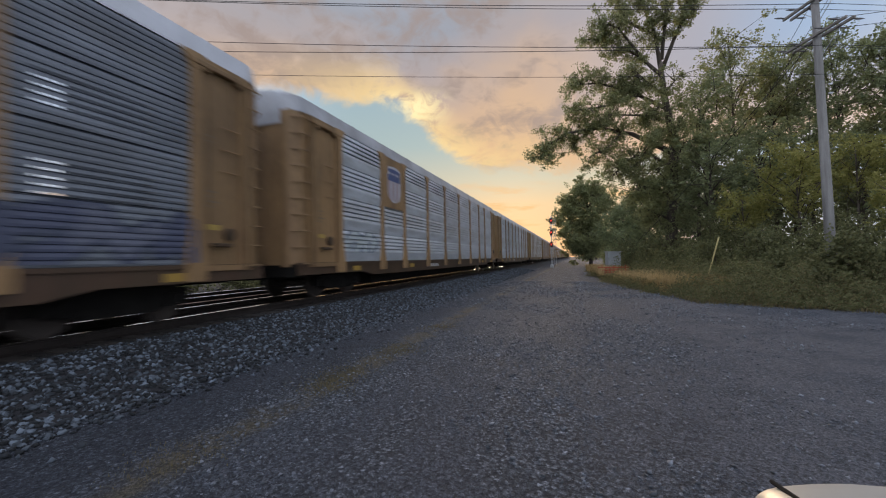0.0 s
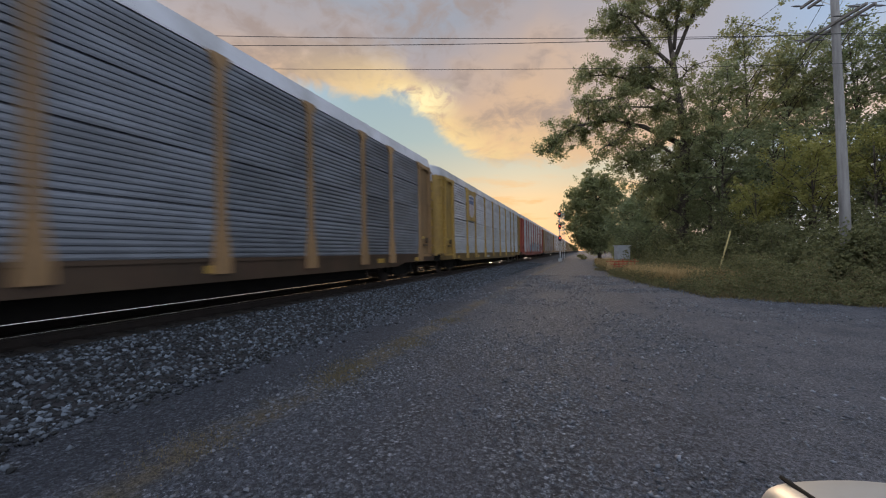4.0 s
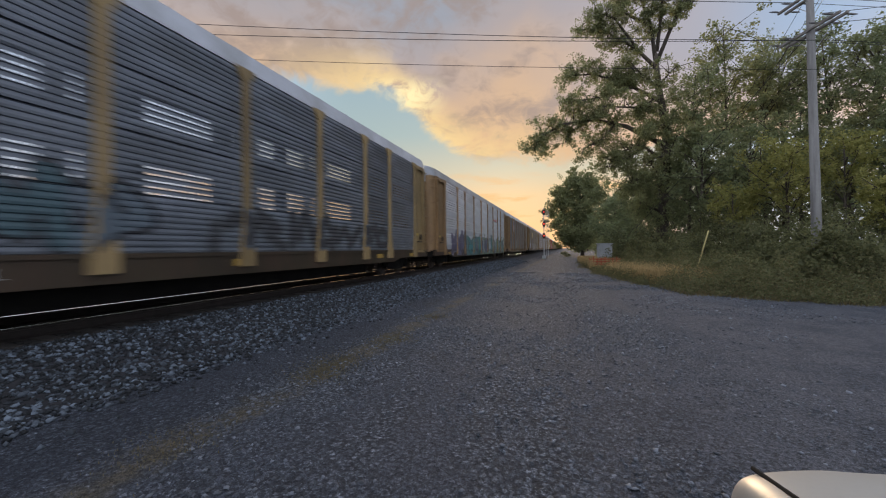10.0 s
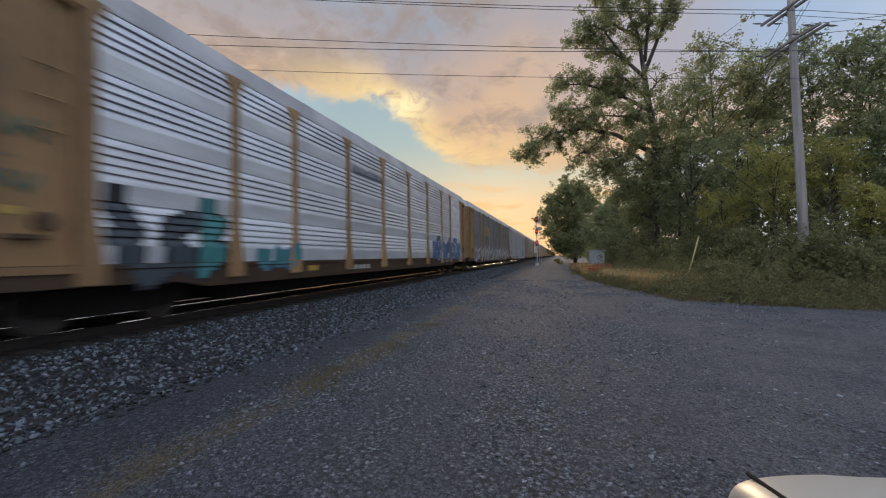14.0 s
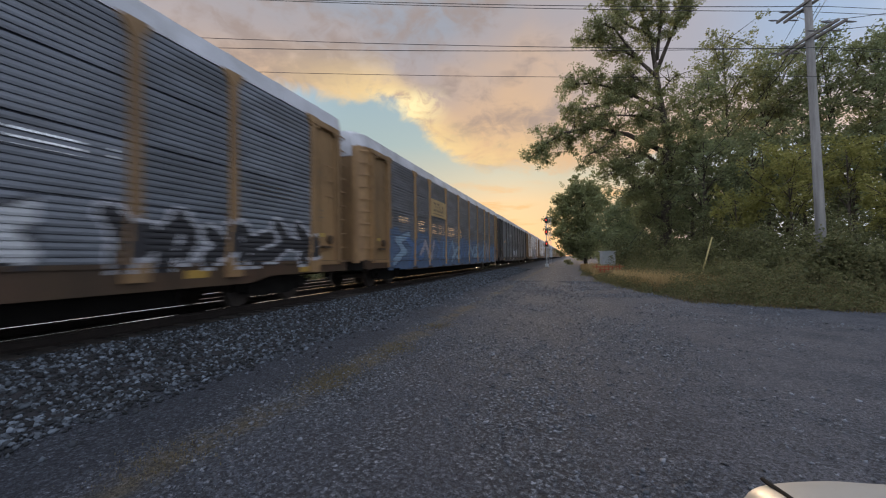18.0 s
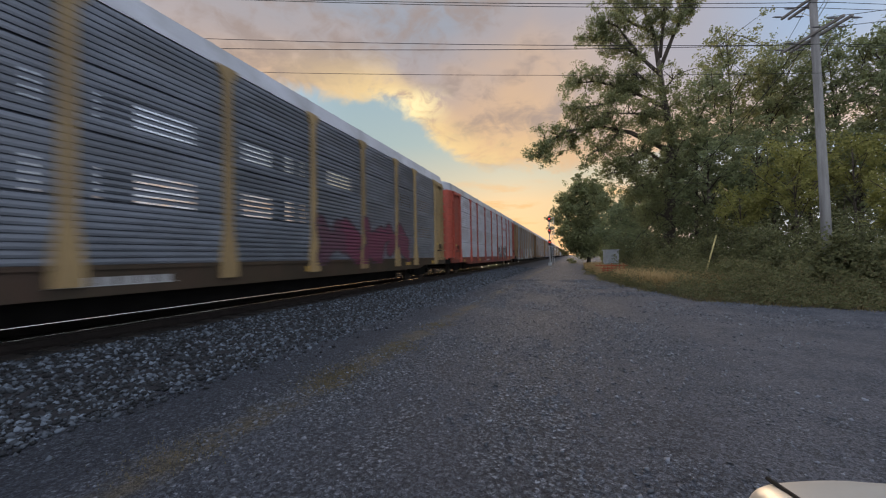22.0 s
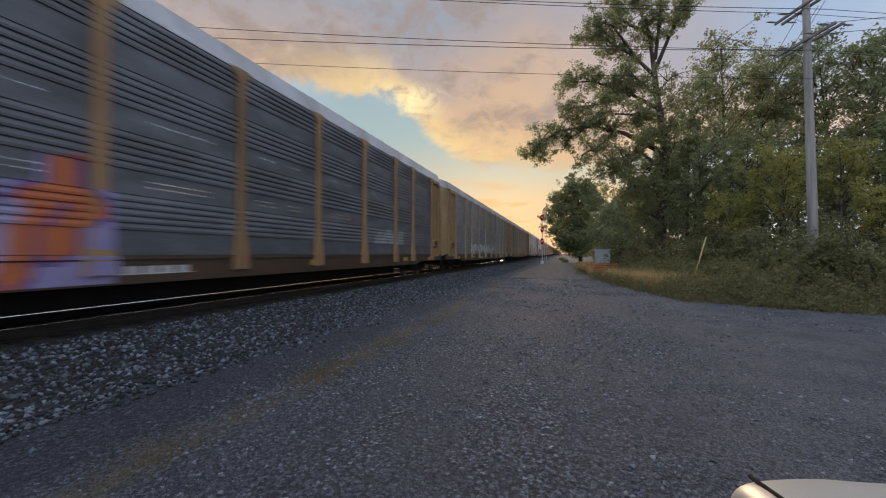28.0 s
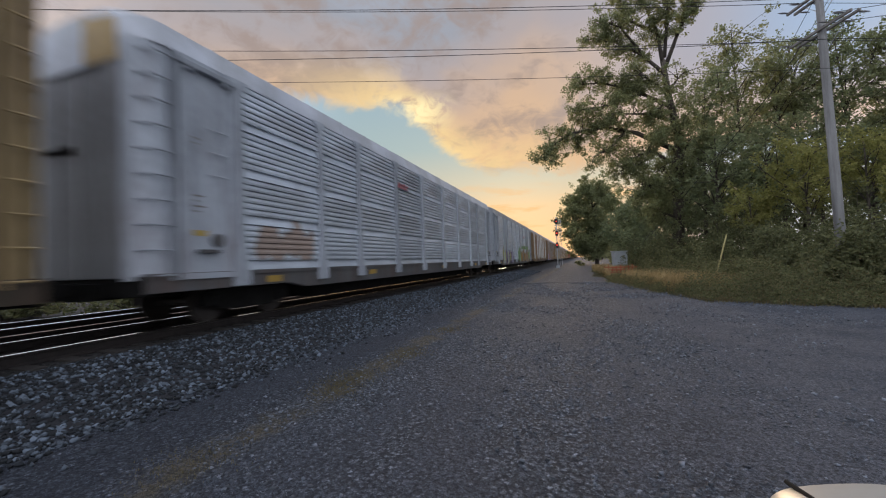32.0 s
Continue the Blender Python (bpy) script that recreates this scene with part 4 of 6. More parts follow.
def plate(car, y, width, z0, z1, base, marks):
    """A flat sign plate on the side, with marks (y, z, w, h, colour) as plain shapes on it."""
    s, e = Soup(), Soup()
    x = HALF + 0.05
    s.box(x, x + 0.012, y - BODY / 2, y + width - BODY / 2, z0, z1)
    cols = []
    for my, mz, w, h, col in marks:
        if col not in cols:
            cols.append(col)
        k = cols.index(col)
        e.face([(x + 0.016, y + my - BODY / 2, z0 + mz), (x + 0.016, y + my + w - BODY / 2, z0 + mz), (x + 0.016, y + my + w - BODY / 2, z0 + mz + h), (x + 0.016, y + my - BODY / 2, z0 + mz + h)], k)
    e.part("emblem", [flat_paint(c) for c in cols], s.part("sign_plate", [FRAME[base] if isinstance(base, str) else flat_paint(base)], car), "emblem in plain painted shapes")


BLUE, WHITE, RED, INK = (0.03, 0.06, 0.22), (0.62, 0.64, 0.68), (0.42, 0.04, 0.04), (0.02, 0.02, 0.025)


def shield(car, bay, base):
    """A plate over the upper half of a bay with a large blue, white and pink shield."""
    y, width = POSTS[bay] + 0.1 - BODY / 2, POSTS[bay + 1] - POSTS[bay]
    s, e = Soup(), Soup()
    x = HALF + 0.05
    s.box(x, x + 0.012, y, y + width - 0.2, 3.12, EAVE - 0.04)
    zs = [0.0, 0.07, 0.17, 0.36, 0.84, 0.96, 1.08, 1.18, 1.28, 1.38]
    ws = [0.12, 0.36, 0.50, 0.59, 0.60, 0.59, 0.57, 0.56, 0.60, 0.50]
    us = [-1.0, -0.93, -0.62, -0.31, 0.0, 0.31, 0.62, 0.93, 1.0]
    mid, low = y + width / 2 - 0.1, 3.36
    at = lambda u, k: (x + 0.016, mid + u * ws[k], low + zs[k] + (0.05 * (1 - u * u) if k >= 8 else 0))
    for k in range(9):
        for j in range(8):
            if j in (0, 7) or k in (0, 8):
                c = 1
            elif k < 4:
                c = 2 if j % 2 else 1
            else:
                c = 1 if k == 6 and j % 2 else 0
            e.face([at(us[j], k), at(us[j + 1], k), at(us[j + 1], k + 1), at(us[j], k + 1)], c)
    e.part("emblem", [flat_paint((0.035, 0.06, 0.16)), flat_paint((0.36, 0.36, 0.40)), flat_paint((0.30, 0.22, 0.23))], s.part("sign_plate", [FRAME[base]], car), "blue, white and pink shield")


def lettered_plate(car, bay, base, ink, z0=3.35, z1=4.35):
    y = POSTS[bay] + 0.12
    plate(car, y, POSTS[bay + 1] - POSTS[bay] - 0.24, z0, z1, base, [(0.28, 0.12, 1.8, 0.05, ink)])
    for j in range(3):
        a = y + 0.34 + 0.6 * j - BODY / 2
        x, b, t, w = HALF + 0.067, z0 + 0.27, z0 + 0.75, 0.46
        s = Soup()
        k = 0.11
        ring_o = [(x, a, b), (x, a + w, b), (x, a + w, t), (x, a, t)]
        ring_i = [(x, a + k, b + k), (x, a + w - k, b + k), (x, a + w - k, t - k), (x, a + k, t - k)]
        for q in range(4 if j == 1 else 3):
            p = (q + (0, 0, 3)[j]) % 4
            s.face([ring_o[p], ring_o[(p + 1) % 4], ring_i[(p + 1) % 4], ring_i[p]])
        s.part("emblem", [flat_paint(ink)], car, "dark block shape on the sign plate")


def bars(car, y, z, col, n=9, w=0.26, h=0.17):
    """Unreadable lettering: a row of slanted plain bars over a dark line."""
    s = Soup()
    x = HALF + 0.046
    for j in range(n):
        a = y + j * w - BODY / 2
        hi = h * (1.0, 0.8, 1.0, 0.7, 0.9)[j % 5]
        s.face([(x, a, z - 0.05), (x, a + w * 0.58, z - 0.05), (x, a + w * 0.58 + 0.06, z + hi), (x, a + 0.06, z + hi)])
    for j in range(n):
        a = y + j * w - BODY / 2
        s.face([(x, a, z - 0.10), (x, a + w * 0.72, z - 0.10), (x, a + w * 0.72, z - 0.05), (x, a, z - 0.05)], 1)
        s.face([(x, a + w * 0.72, z - 0.10), (x, a + w, z - 0.10), (x, a + w, z - 0.05), (x, a + w * 0.72, z - 0.05)], 1)
    s.part("lettering", [flat_paint(col), flat_paint((0.07, 0.07, 0.10))], car, "worn lettering in plain bars")


def ring(car, bay):
    s = Soup()
    x, yc, zc = HALF + 0.062, (POSTS[bay] + POSTS[bay + 1]) / 2 - BODY / 2, 4.0
    for r0, r1 in ((0.62, 0.78), (0.0, 0.34)):
        for j in range(24):
            if r0 and 17 <= j <= 18:
                continue
            a, b = 2 * math.pi * j / 24, 2 * math.pi * (j + 1) / 24
            s.face([(x, yc + r * math.cos(w), zc + r * math.sin(w)) for r, w in ((r0, a), (r1, a), (r1, b), (r0, b))])
    s.part("emblem", [flat_paint((0.05, 0.045, 0.05))], car, "dark round emblem")


SIDES = {}                        # each car's kind of ribs and its plated bays
HOLES_TWO, HOLES_MID, HOLES_BAND = (9, 10, 11, 12, 13, 20, 21, 22, 23, 24), (12, 13, 14, 15, 16), (1, 2)


def autorack(frame_col, sheet, label, holes=(), wide=(), ribs=None, odd=None, clean=False, doors=None):
    """A covered car carrier: ribbed side sheets between posts on a long sill, a pale roof, folding end doors, two trucks."""
    car = thing("autorack_car", label, "freight car", group="cars of the train")
    F, S = FRAME[frame_col], SHEET[sheet]
    G, D = (SILL[frame_col] if clean else GRIME_SHADE[frame_col]), FRAME[doors or frame_col]
    ribs = ribs or ("bands" if sheet in ("bright", "mid") else "fine")
    SIDES[car.name] = (ribs, wide)
    up = lambda y, z=0.0, x=0.0: pose(x, y, z)
    piece("roof", roof_soup, "roof", [M["roofwhite"]], car, Matrix(), "pale painted roof with seams")
    piece("deck", deck_soup, "underframe", [M["dark"]], car, Matrix())
    piece("sill", sill_soup, "side_sill", [G], car, Matrix(), "grimy side sill with low light painted in" if not clean else "")
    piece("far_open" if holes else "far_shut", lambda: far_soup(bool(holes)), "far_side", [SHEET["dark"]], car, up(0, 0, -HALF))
    for e, turn in ((-1, 180), (1, 0)):
        for j in range(4):
            dy = 0.05 if j in (0, 3) else 0.02
            piece("leaf", leaf_soup, "end_door", [D], car, pose(-HALF + 0.45 + (j + 0.5) * (2 * HALF - 0.90) / 4, e * (BODY / 2 - 0.12 + dy), 0, 0, 0, turn))
        for sx in (-1, 1):
            piece("corner%d%d" % (e, sx), lambda: corner_soup(e, sx), "corner_sheet", [F], car, Matrix())
        piece("tie", tie_soup, "latch", [M["dark"]], car, pose(0, e * (BODY / 2 - 0.10), 0, 0, 0, turn))
        piece("coupler", coupler_soup, "coupler", [M["dark"]], car, pose(0, e * BODY / 2, 0, 0, 0, turn))
        y = e * (BODY / 2 - 0.30)
        piece("ladder%d" % e, lambda: ladder_soup(e), "ladder", [F], car, up(y, 0, HALF))
        here = pose(HALF + 0.001, e * (BODY / 2 - 1.27), 0)
        piece("end_panel%d" % e, lambda: end_panel_soup(e), "end_panel", [F], car, here)
        piece("panel_frame%d" % e, lambda: panel_frame_soup(e), "panel_frame", [F], car, here)
        piece("door_track", door_track_soup, "door_track", [F], car, here)
        piece("bracket", bracket_soup, "step", [GRIME_SHADE[frame_col]], car, here)
        for z in (2.95, 3.4, 3.85):
            piece("grab", grab_soup, "handhold", [F], car, here @ pose(0, 0.24, z))
        piece("brake", brake_soup, "hand_brake", [GRIME_SHADE[frame_col]], car, here)
        piece("stencil", stencil_soup, "lettering", [flat_paint((0.13, 0.10, 0.07) if frame_col != "black" else (0.3, 0.3, 0.3))], car, here, "stencilled lettering in plain bars")
        piece("caution", caution_soup, "caution_plate", [flat_paint((0.36, 0.25, 0.06))], car, here, "small yellow plate")
        truck = piece("truck_frame", truck_frame_soup, "truck", [M["dark"]], car, up(e * (BODY / 2 - 2.8)))
        for dy in (-0.9, 0.9):
            piece("wheelset", wheelset_soup, "wheelset", [M["wheel"]], truck, up(dy, 0.42))
    for q in POSTS:
        piece("post", post_soup, "post", [F], car, up(-BODY / 2 + q, 0, HALF))
    for j in range(BAYS):
        y, long = -BODY / 2 + POSTS[j], POSTS[j + 1] - POSTS[j]
        if j in wide:
            piece("wide_panel%.2f" % long, lambda: wide_panel_soup(long), "wide_panel", [F], car, up(y, 0, HALF - 0.02))
            continue
        k = (j * 7 + len(label)) % 9
        h = () if k == 4 else (tuple(holes)[len(holes) // 2:] if k in (2, 6) else tuple(holes))
        mat = SHEET[odd[1]] if odd and odd[0] == j else S
        piece("sheet%s%s%.2f" % (ribs, h, long), lambda: sheet_soup(long, h, ribs), "ribbed_panel", [mat], car, up(y, 0, HALF))
    for y in (-BODY / 2 + 3.0, -6.0, 1.5, 8.2, BODY / 2 - 2.2):
        piece("reflector", reflector_soup, "reflector", [flat_paint((0.34, 0.21, 0.04))], car, up(y, 0, HALF + 0.02), "yellow reflector strip")
    s = Soup()
    for j in range(6):
        y = -4.2 + j * 0.3
        s.face([(HALF + 0.024, y, 0.74), (HALF + 0.024, y + 0.2, 0.74), (HALF + 0.024, y + 0.2, 0.88), (HALF + 0.024, y, 0.88)])
        s.face([(HALF + 0.024, y + 0.2, 0.74), (HALF + 0.024, y + 0.3, 0.74), (HALF + 0.024, y + 0.3, 0.755), (HALF + 0.024, y + 0.2, 0.755)])
    s.part("lettering", [flat_paint((0.4, 0.4, 0.4) if frame_col != "white" else (0.08, 0.08, 0.08))], car, "stencilled sill lettering in plain bars")
    return car


def scribble(car, y, z, w, h, col, seed):
    """One looping spray-can line on the near end plate."""
    rng = random.Random(seed)
    s = Soup()
    pts = []
    for j in range(13):
        a = y + w * (j / 12) + rng.uniform(-0.06, 0.06)
        pts.append((HALF + 0.006, a - BODY / 2, z + h * (0.5 + 0.5 * math.sin(j * 2.1 + seed)) + rng.uniform(-0.03, 0.03)))
    s.tube(pts, 0.022, 5)
    s.part("graffiti", [flat_paint(col)], car, "looping spray-paint line on the end plate")


def end_patch(car, col, left=0.2):
    """A painted-over patch across the top corner of the near end."""
    s = Soup()
    y = -BODY / 2 - 0.006
    a = max(left, -HALF * 0.7)
    s.face([(a, y, EAVE - 0.34), (HALF * 0.71, y, EAVE - 0.34), (HALF * 0.67, y, EAVE + 0.42), (0.2, y, EAVE + 0.5), (a, y, EAVE + (0.5 if a > 0 else 0.42))])
    s.part("paint_patch", [flat_paint(col)], car, "ochre paint patch on the roof end")


TEAL, SKYB, PINK, PURP, LIME, ORNG, MINT, CREAM = (0.06, 0.24, 0.25), (0.10, 0.27, 0.42), (0.45, 0.06, 0.28), (0.10, 0.05, 0.20), (0.22, 0.42, 0.06), (0.52, 0.22, 0.03), (0.25, 0.42, 0.38), (0.52, 0.48, 0.16)
PALE, DEEP, MAROON = (0.50, 0.54, 0.62), (0.03, 0.08, 0.22), (0.14, 0.03, 0.06)


def train():
    """All cars, by number: 0 is the first whose far end passes; those before it lead, those after follow."""
    cars = {}

    def add(n, *a, **k):
        cars[n] = autorack(*a, **k)
        return cars[n]

    c = add(0, "tan", "slate", "tan-framed autorack car with dark pierced ribbed sides and faded graffiti", holes=HOLES_TWO)
    graffiti(c, 9, 13.5, 1.2, 2.2, [(0.14, 0.17, 0.07)], (0.10, 0.12, 0.12), None, 3)
    graffiti(c, 16, 25, 1.2, 2.1, [(0.075, 0.085, 0.14), (0.12, 0.13, 0.18)], (0.05, 0.06, 0.10), None, 4)
    graffiti(c, 12.5, 15.5, 3.9, 4.6, [PALE], INK, None, 5)
    c = add(-1, "tan", "mid", "tan-framed autorack car with grey ribbed sides and a shield plate")
    shield(c, 1, "tan")
    graffiti(c, 1.9, 4.3, 1.2, 2.0, [(0.40, 0.44, 0.46)], (0.16, 0.2, 0.24), None, 6)
    c = add(1, "red", "mid", "red-framed autorack car with bright ribbed sides and pale blue graffiti", ribs="gaps", clean=True)
    graffiti(c, 8, 21, 1.15, 2.35, [SKYB, (0.22, 0.42, 0.50)], INK, (0.20, 0.36, 0.46), 7)
    graffiti(c, 21.5, 25.2, 1.2, 2.2, [MAROON], (0.22, 0.05, 0.08), None, 8)
    bars(c, 18.0, 3.85, (0.45, 0.07, 0.06))
    c = add(2, "gold", "mid", "golden yellow autorack car with bright ribbed sides and a shield plate", ribs="gaps", clean=True)
    shield(c, 1, "gold")
    c = add(3, "tan", "slate", "tan-framed autorack car with weathered dark grey ribbed sides")
    shield(c, 1, "tan")
    c = add(4, "tan", "grey", "tan-framed autorack car with pale grey ribbed sides and white graffiti")
    graffiti(c, 13.5, 18, 1.1, 2.3, [PALE, WHITE], PURP, None, 9)
    c = add(5, "yellow", "dark", "yellow-framed autorack car with dark pierced sides and chalk-white graffiti", holes=HOLES_TWO)
    end_patch(c, (0.31, 0.22, 0.098), -2.0)
    lettered_plate(c, 2, (0.42, 0.30, 0.09), (0.10, 0.10, 0.14))
    graffiti(c, 1.9, 5.2, 1.15, 2.4, [PALE, (0.42, 0.45, 0.55)], PURP, (0.33, 0.36, 0.46), 10)
    graffiti(c, 9, 22, 0.8, 2.1, [(0.34, 0.36, 0.38), (0.26, 0.28, 0.32)], INK, None, 11, 1.5)
    c = add(6, "tan", "dark", "tan-framed autorack car with dark ribbed sides and a shield plate")
    scribble(c, 0.75, 1.9, 0.6, 0.3, (0.12, 0.10, 0.09), 3)
    shield(c, 1, "tan")
    graffiti(c, 8.6, 10.6, 1.3, 2.4, [(0.38, 0.42, 0.44)], (0.3, 0.34, 0.36), None, 12, 1.0, 0.05)
    graffiti(c, 20, 22, 1.3, 2.4, [(0.08, 0.07, 0.07)], INK, None, 13)
    c = add(7, "tan", "bright", "tan-framed autorack car with bright sides and long teal graffiti")
    graffiti(c, 3.2, 6.8, 0.9, 2.2, [INK, (0.10, 0.09, 0.16)], (0.25, 0.25, 0.32), None, 14, 1.0, 0.2)
    graffiti(c, 7.4, 11.0, 0.75, 2.1, [TEAL, (0.24, 0.42, 0.44), (0.16, 0.2, 0.24)], INK, (0.12, 0.22, 0.22), 15)
    graffiti(c, 11.2, 24.5, 0.75, 2.1, [(0.12, 0.12, 0.2), MINT, TEAL, (0.40, 0.44, 0.50), (0.20, 0.30, 0.08)], INK, (0.18, 0.25, 0.16), 16, 0.9, 0.12)
    bars(c, 18.0, 3.85, (0.45, 0.07, 0.06))
    c = add(8, "yellow", "slate", "yellow-framed autorack car with dark pierced sides and olive graffiti", holes=HOLES_TWO)
    graffiti(c, 5.5, 9.3, 1.15, 2.3, [(0.32, 0.30, 0.06), (0.24, 0.26, 0.08)], INK, None, 17)
    graffiti(c, 9.6, 12.8, 1.15, 2.2, [(0.11, 0.14, 0.17), (0.06, 0.11, 0.13)], INK, None, 18)
    graffiti(c, 14, 22, 1.15, 2.1, [(0.045, 0.045, 0.05)], (0.10, 0.11, 0.12), None, 19, 1.5, 0.12)
    c = add(9, "white", "grey", "pale grey autorack car with magenta and blue graffiti", ribs="dotted")
    graffiti(c, 12.6, 16.4, 0.75, 2.2, [PALE, (0.34, 0.40, 0.46)], SKYB, (0.36, 0.40, 0.44), 20)
    graffiti(c, 16.7, 17.6, 0.75, 1.5, [PINK], PINK, (0.36, 0.06, 0.24), 21)
    graffiti(c, 18.0, 23.4, 0.75, 2.2, [SKYB, (0.05, 0.14, 0.22), TEAL], INK, (0.42, 0.46, 0.52), 22, 0.9, 0.13)
    graffiti(c, 23.8, 25.3, 0.9, 1.7, [PINK, (0.40, 0.12, 0.30)], PINK, None, 51, 0.8, 0.06)
    s = Soup()
    s.tube([(HALF + 0.05, 7.9 - BODY / 2, 3.8), (HALF + 0.056, 7.9 - BODY / 2, 3.8)], 0.26, 20)
    s.part("emblem", [flat_paint((0.5, 0.08, 0.05))], c, "small red disc")
    c = add(10, "tan", "slate", "tan-framed autorack car with dark sides and long white graffiti")
    lettered_plate(c, 2, (0.30, 0.21, 0.09), (0.13, 0.09, 0.04), 3.1, 4.0)
    graffiti(c, 1.8, 25.2, 0.8, 2.15, [PALE, (0.44, 0.47, 0.52), (0.5, 0.52, 0.58)], INK, None, 23, 1.35)
    c = add(11, "tan", "bright", "tan-framed autorack car with bright sides and blue graffiti")
    graffiti(c, 19.0, 25.2, 1.1, 2.2, [DEEP, (0.05, 0.14, 0.28)], PALE, (0.04, 0.12, 0.25), 24, 1.3, 0.18)
    graffiti(c, 2.0, 4.4, 0.75, 2.2, [(0.05, 0.07, 0.09), TEAL], INK, None, 25, 0.9)
    graffiti(c, 5.0, 6.6, 0.95, 1.5, [TEAL], (0.08, 0.2, 0.3), None, 52, 0.7, 0.06)
    bars(c, 10, 4.2, (0.12, 0.13, 0.16))
    scribble(c, 0.72, 2.75, 0.75, 0.35, (0.03, 0.11, 0.09), 1)
    scribble(c, 0.75, 2.05, 0.7, 0.28, (0.03, 0.11, 0.09), 2)
    c = add(12, "tan", "bright", "tan-framed autorack car with a wide plate and teal graffiti", wide=(7,))
    graffiti(c, 11, 20.4, 0.75, 2.5, [TEAL, (0.06, 0.08, 0.14), PALE], INK, (0.10, 0.16, 0.28), 26, 1.6, 0.2)
    graffiti(c, 20.6, 22.6, 1.1, 2.0, [CREAM, ORNG], INK, None, 27)
    bars(c, 18.0, 3.85, (0.45, 0.07, 0.06))
    c = add(13, "black", "dark", "black-framed autorack car with dark pierced ribbed sides", holes=HOLES_MID)
    bars(c, 7.5, 3.6, (0.4, 0.42, 0.42), 5, 0.36, 0.25)
    graffiti(c, 10, 14, 1.2, 2.1, [(0.4, 0.42, 0.48)], INK, None, 28)
    c = add(14, "tan", "dark", "tan-framed autorack car with dark pierced sides and blue graffiti", holes=HOLES_MID)
    lettered_plate(c, 2, (0.36, 0.25, 0.11), (0.16, 0.11, 0.06), 3.3, 4.2)
    graffiti(c, 2.0, 25.2, 0.8, 2.3, [(0.10, 0.20, 0.34), (0.07, 0.14, 0.28), (0.22, 0.32, 0.42), (0.32, 0.30, 0.34)], (0.05, 0.08, 0.14), (0.08, 0.13, 0.22), 29, 1.8)
    c = add(15, "tan", "slate", "tan-framed autorack car with dark pierced sides and black-white graffiti", holes=HOLES_MID)
    shield(c, 1, "tan")
    graffiti(c, 9.5, 14.5, 1.05, 2.0, [(0.06, 0.06, 0.07)], (0.42, 0.44, 0.48), None, 30, 1.2)
    graffiti(c, 15, 19, 1.05, 2.0, [(0.5, 0.52, 0.55)], INK, None, 31, 1.1)
    graffiti(c, 20, 25.2, 1.05, 2.0, [INK], (0.45, 0.46, 0.5), None, 32, 1.2)
    c = add(16, "tan", "slate", "tan-framed autorack car with blue-grey sides and big white graffiti")
    s = Soup()
    s.face([(HALF + 0.012, 0.75 - BODY / 2, 4.0), (HALF + 0.012, 1.2 - BODY / 2, 3.96), (HALF + 0.012, 1.24 - BODY / 2, 4.5), (HALF + 0.012, 0.72 - BODY / 2, 4.44)])
    s.part("paint_patch", [flat_paint((0.42, 0.46, 0.50))], c, "pale paint patch on the end plate")
    graffiti(c, 2.0, 7.5, 0.75, 2.4, [(0.20, 0.05, 0.08), MINT, (0.4, 0.4, 0.42)], INK, (0.26, 0.34, 0.34), 33, 1.5)
    graffiti(c, 8.4, 16.0, 0.75, 2.3, [WHITE, PALE], INK, None, 34, 1.35, 0.2, "OLSA")
    graffiti(c, 17.6, 21.4, 0.75, 2.3, [WHITE, PALE], INK, None, 35, 1.0, 0.14, "HOBBY")
    c = add(17, "red", "mid", "red-framed autorack car with bright ribbed sides and black script", ribs="gaps", clean=True)
    graffiti(c, 15.3, 20.5, 0.95, 2.1, [(0.06, 0.07, 0.08)], (0.10, 0.11, 0.12), None, 36, 0.9, 0.1, "RUNOS")
    bars(c, 18.0, 3.85, (0.45, 0.07, 0.06))
    c = add(18, "yellow", "slate", "yellow-framed autorack car with dark pierced sides and maroon graffiti", holes=HOLES_TWO)
    graffiti(c, 15, 21.5, 1.1, 2.3, [MAROON, (0.10, 0.04, 0.06)], (0.06, 0.04, 0.05), None, 38, 1.6, 0.25)
    c = add(19, "tan", "bright", "tan-framed autorack car with wide plates and long blue graffiti", wide=(1, 7))
    graffiti(c, 4.6, 20.2, 0.75, 2.65, [(0.035, 0.085, 0.25), (0.05, 0.12, 0.31)], (0.50, 0.14, 0.07), (0.04, 0.10, 0.26), 39, 1.9, 0.2)
    bars(c, 4.8, 4.2, (0.10, 0.11, 0.16), 5, 0.45, 0.36)
    c = add(20, "tan", "mid", "tan-framed autorack car with grey sides and mint letters outlined black")
    graffiti(c, 3.0, 20.4, 0.95, 2.35, [(0.34, 0.43, 0.45), (0.30, 0.42, 0.42)], INK, None, 40, 1.7, 0.13, "KSHOADIES", 0.12)
    bars(c, 18.0, 3.85, (0.45, 0.07, 0.06))
    c = add(21, "tan", "dark", "tan-framed autorack car with plain dark ribbed sides", ribs="dotted", holes=HOLES_BAND)
    c = add(22, "yellow", "slate", "yellow-framed autorack car with dark sides and white letters")
    graffiti(c, 6, 17, 1.15, 2.0, [(0.42, 0.44, 0.46)], INK, None, 41)
    c = add(23, "tan", "dark", "tan-framed autorack car with a shield plate and purple graffiti", ribs="dotted", holes=HOLES_BAND)
    shield(c, 1, "tan")
    graffiti(c, 1.9, 9.4, 0.75, 2.2, [(0.30, 0.28, 0.46), (0.34, 0.30, 0.48), (0.45, 0.12, 0.04)], PURP, (0.26, 0.23, 0.42), 42, 1.1, 0.17)
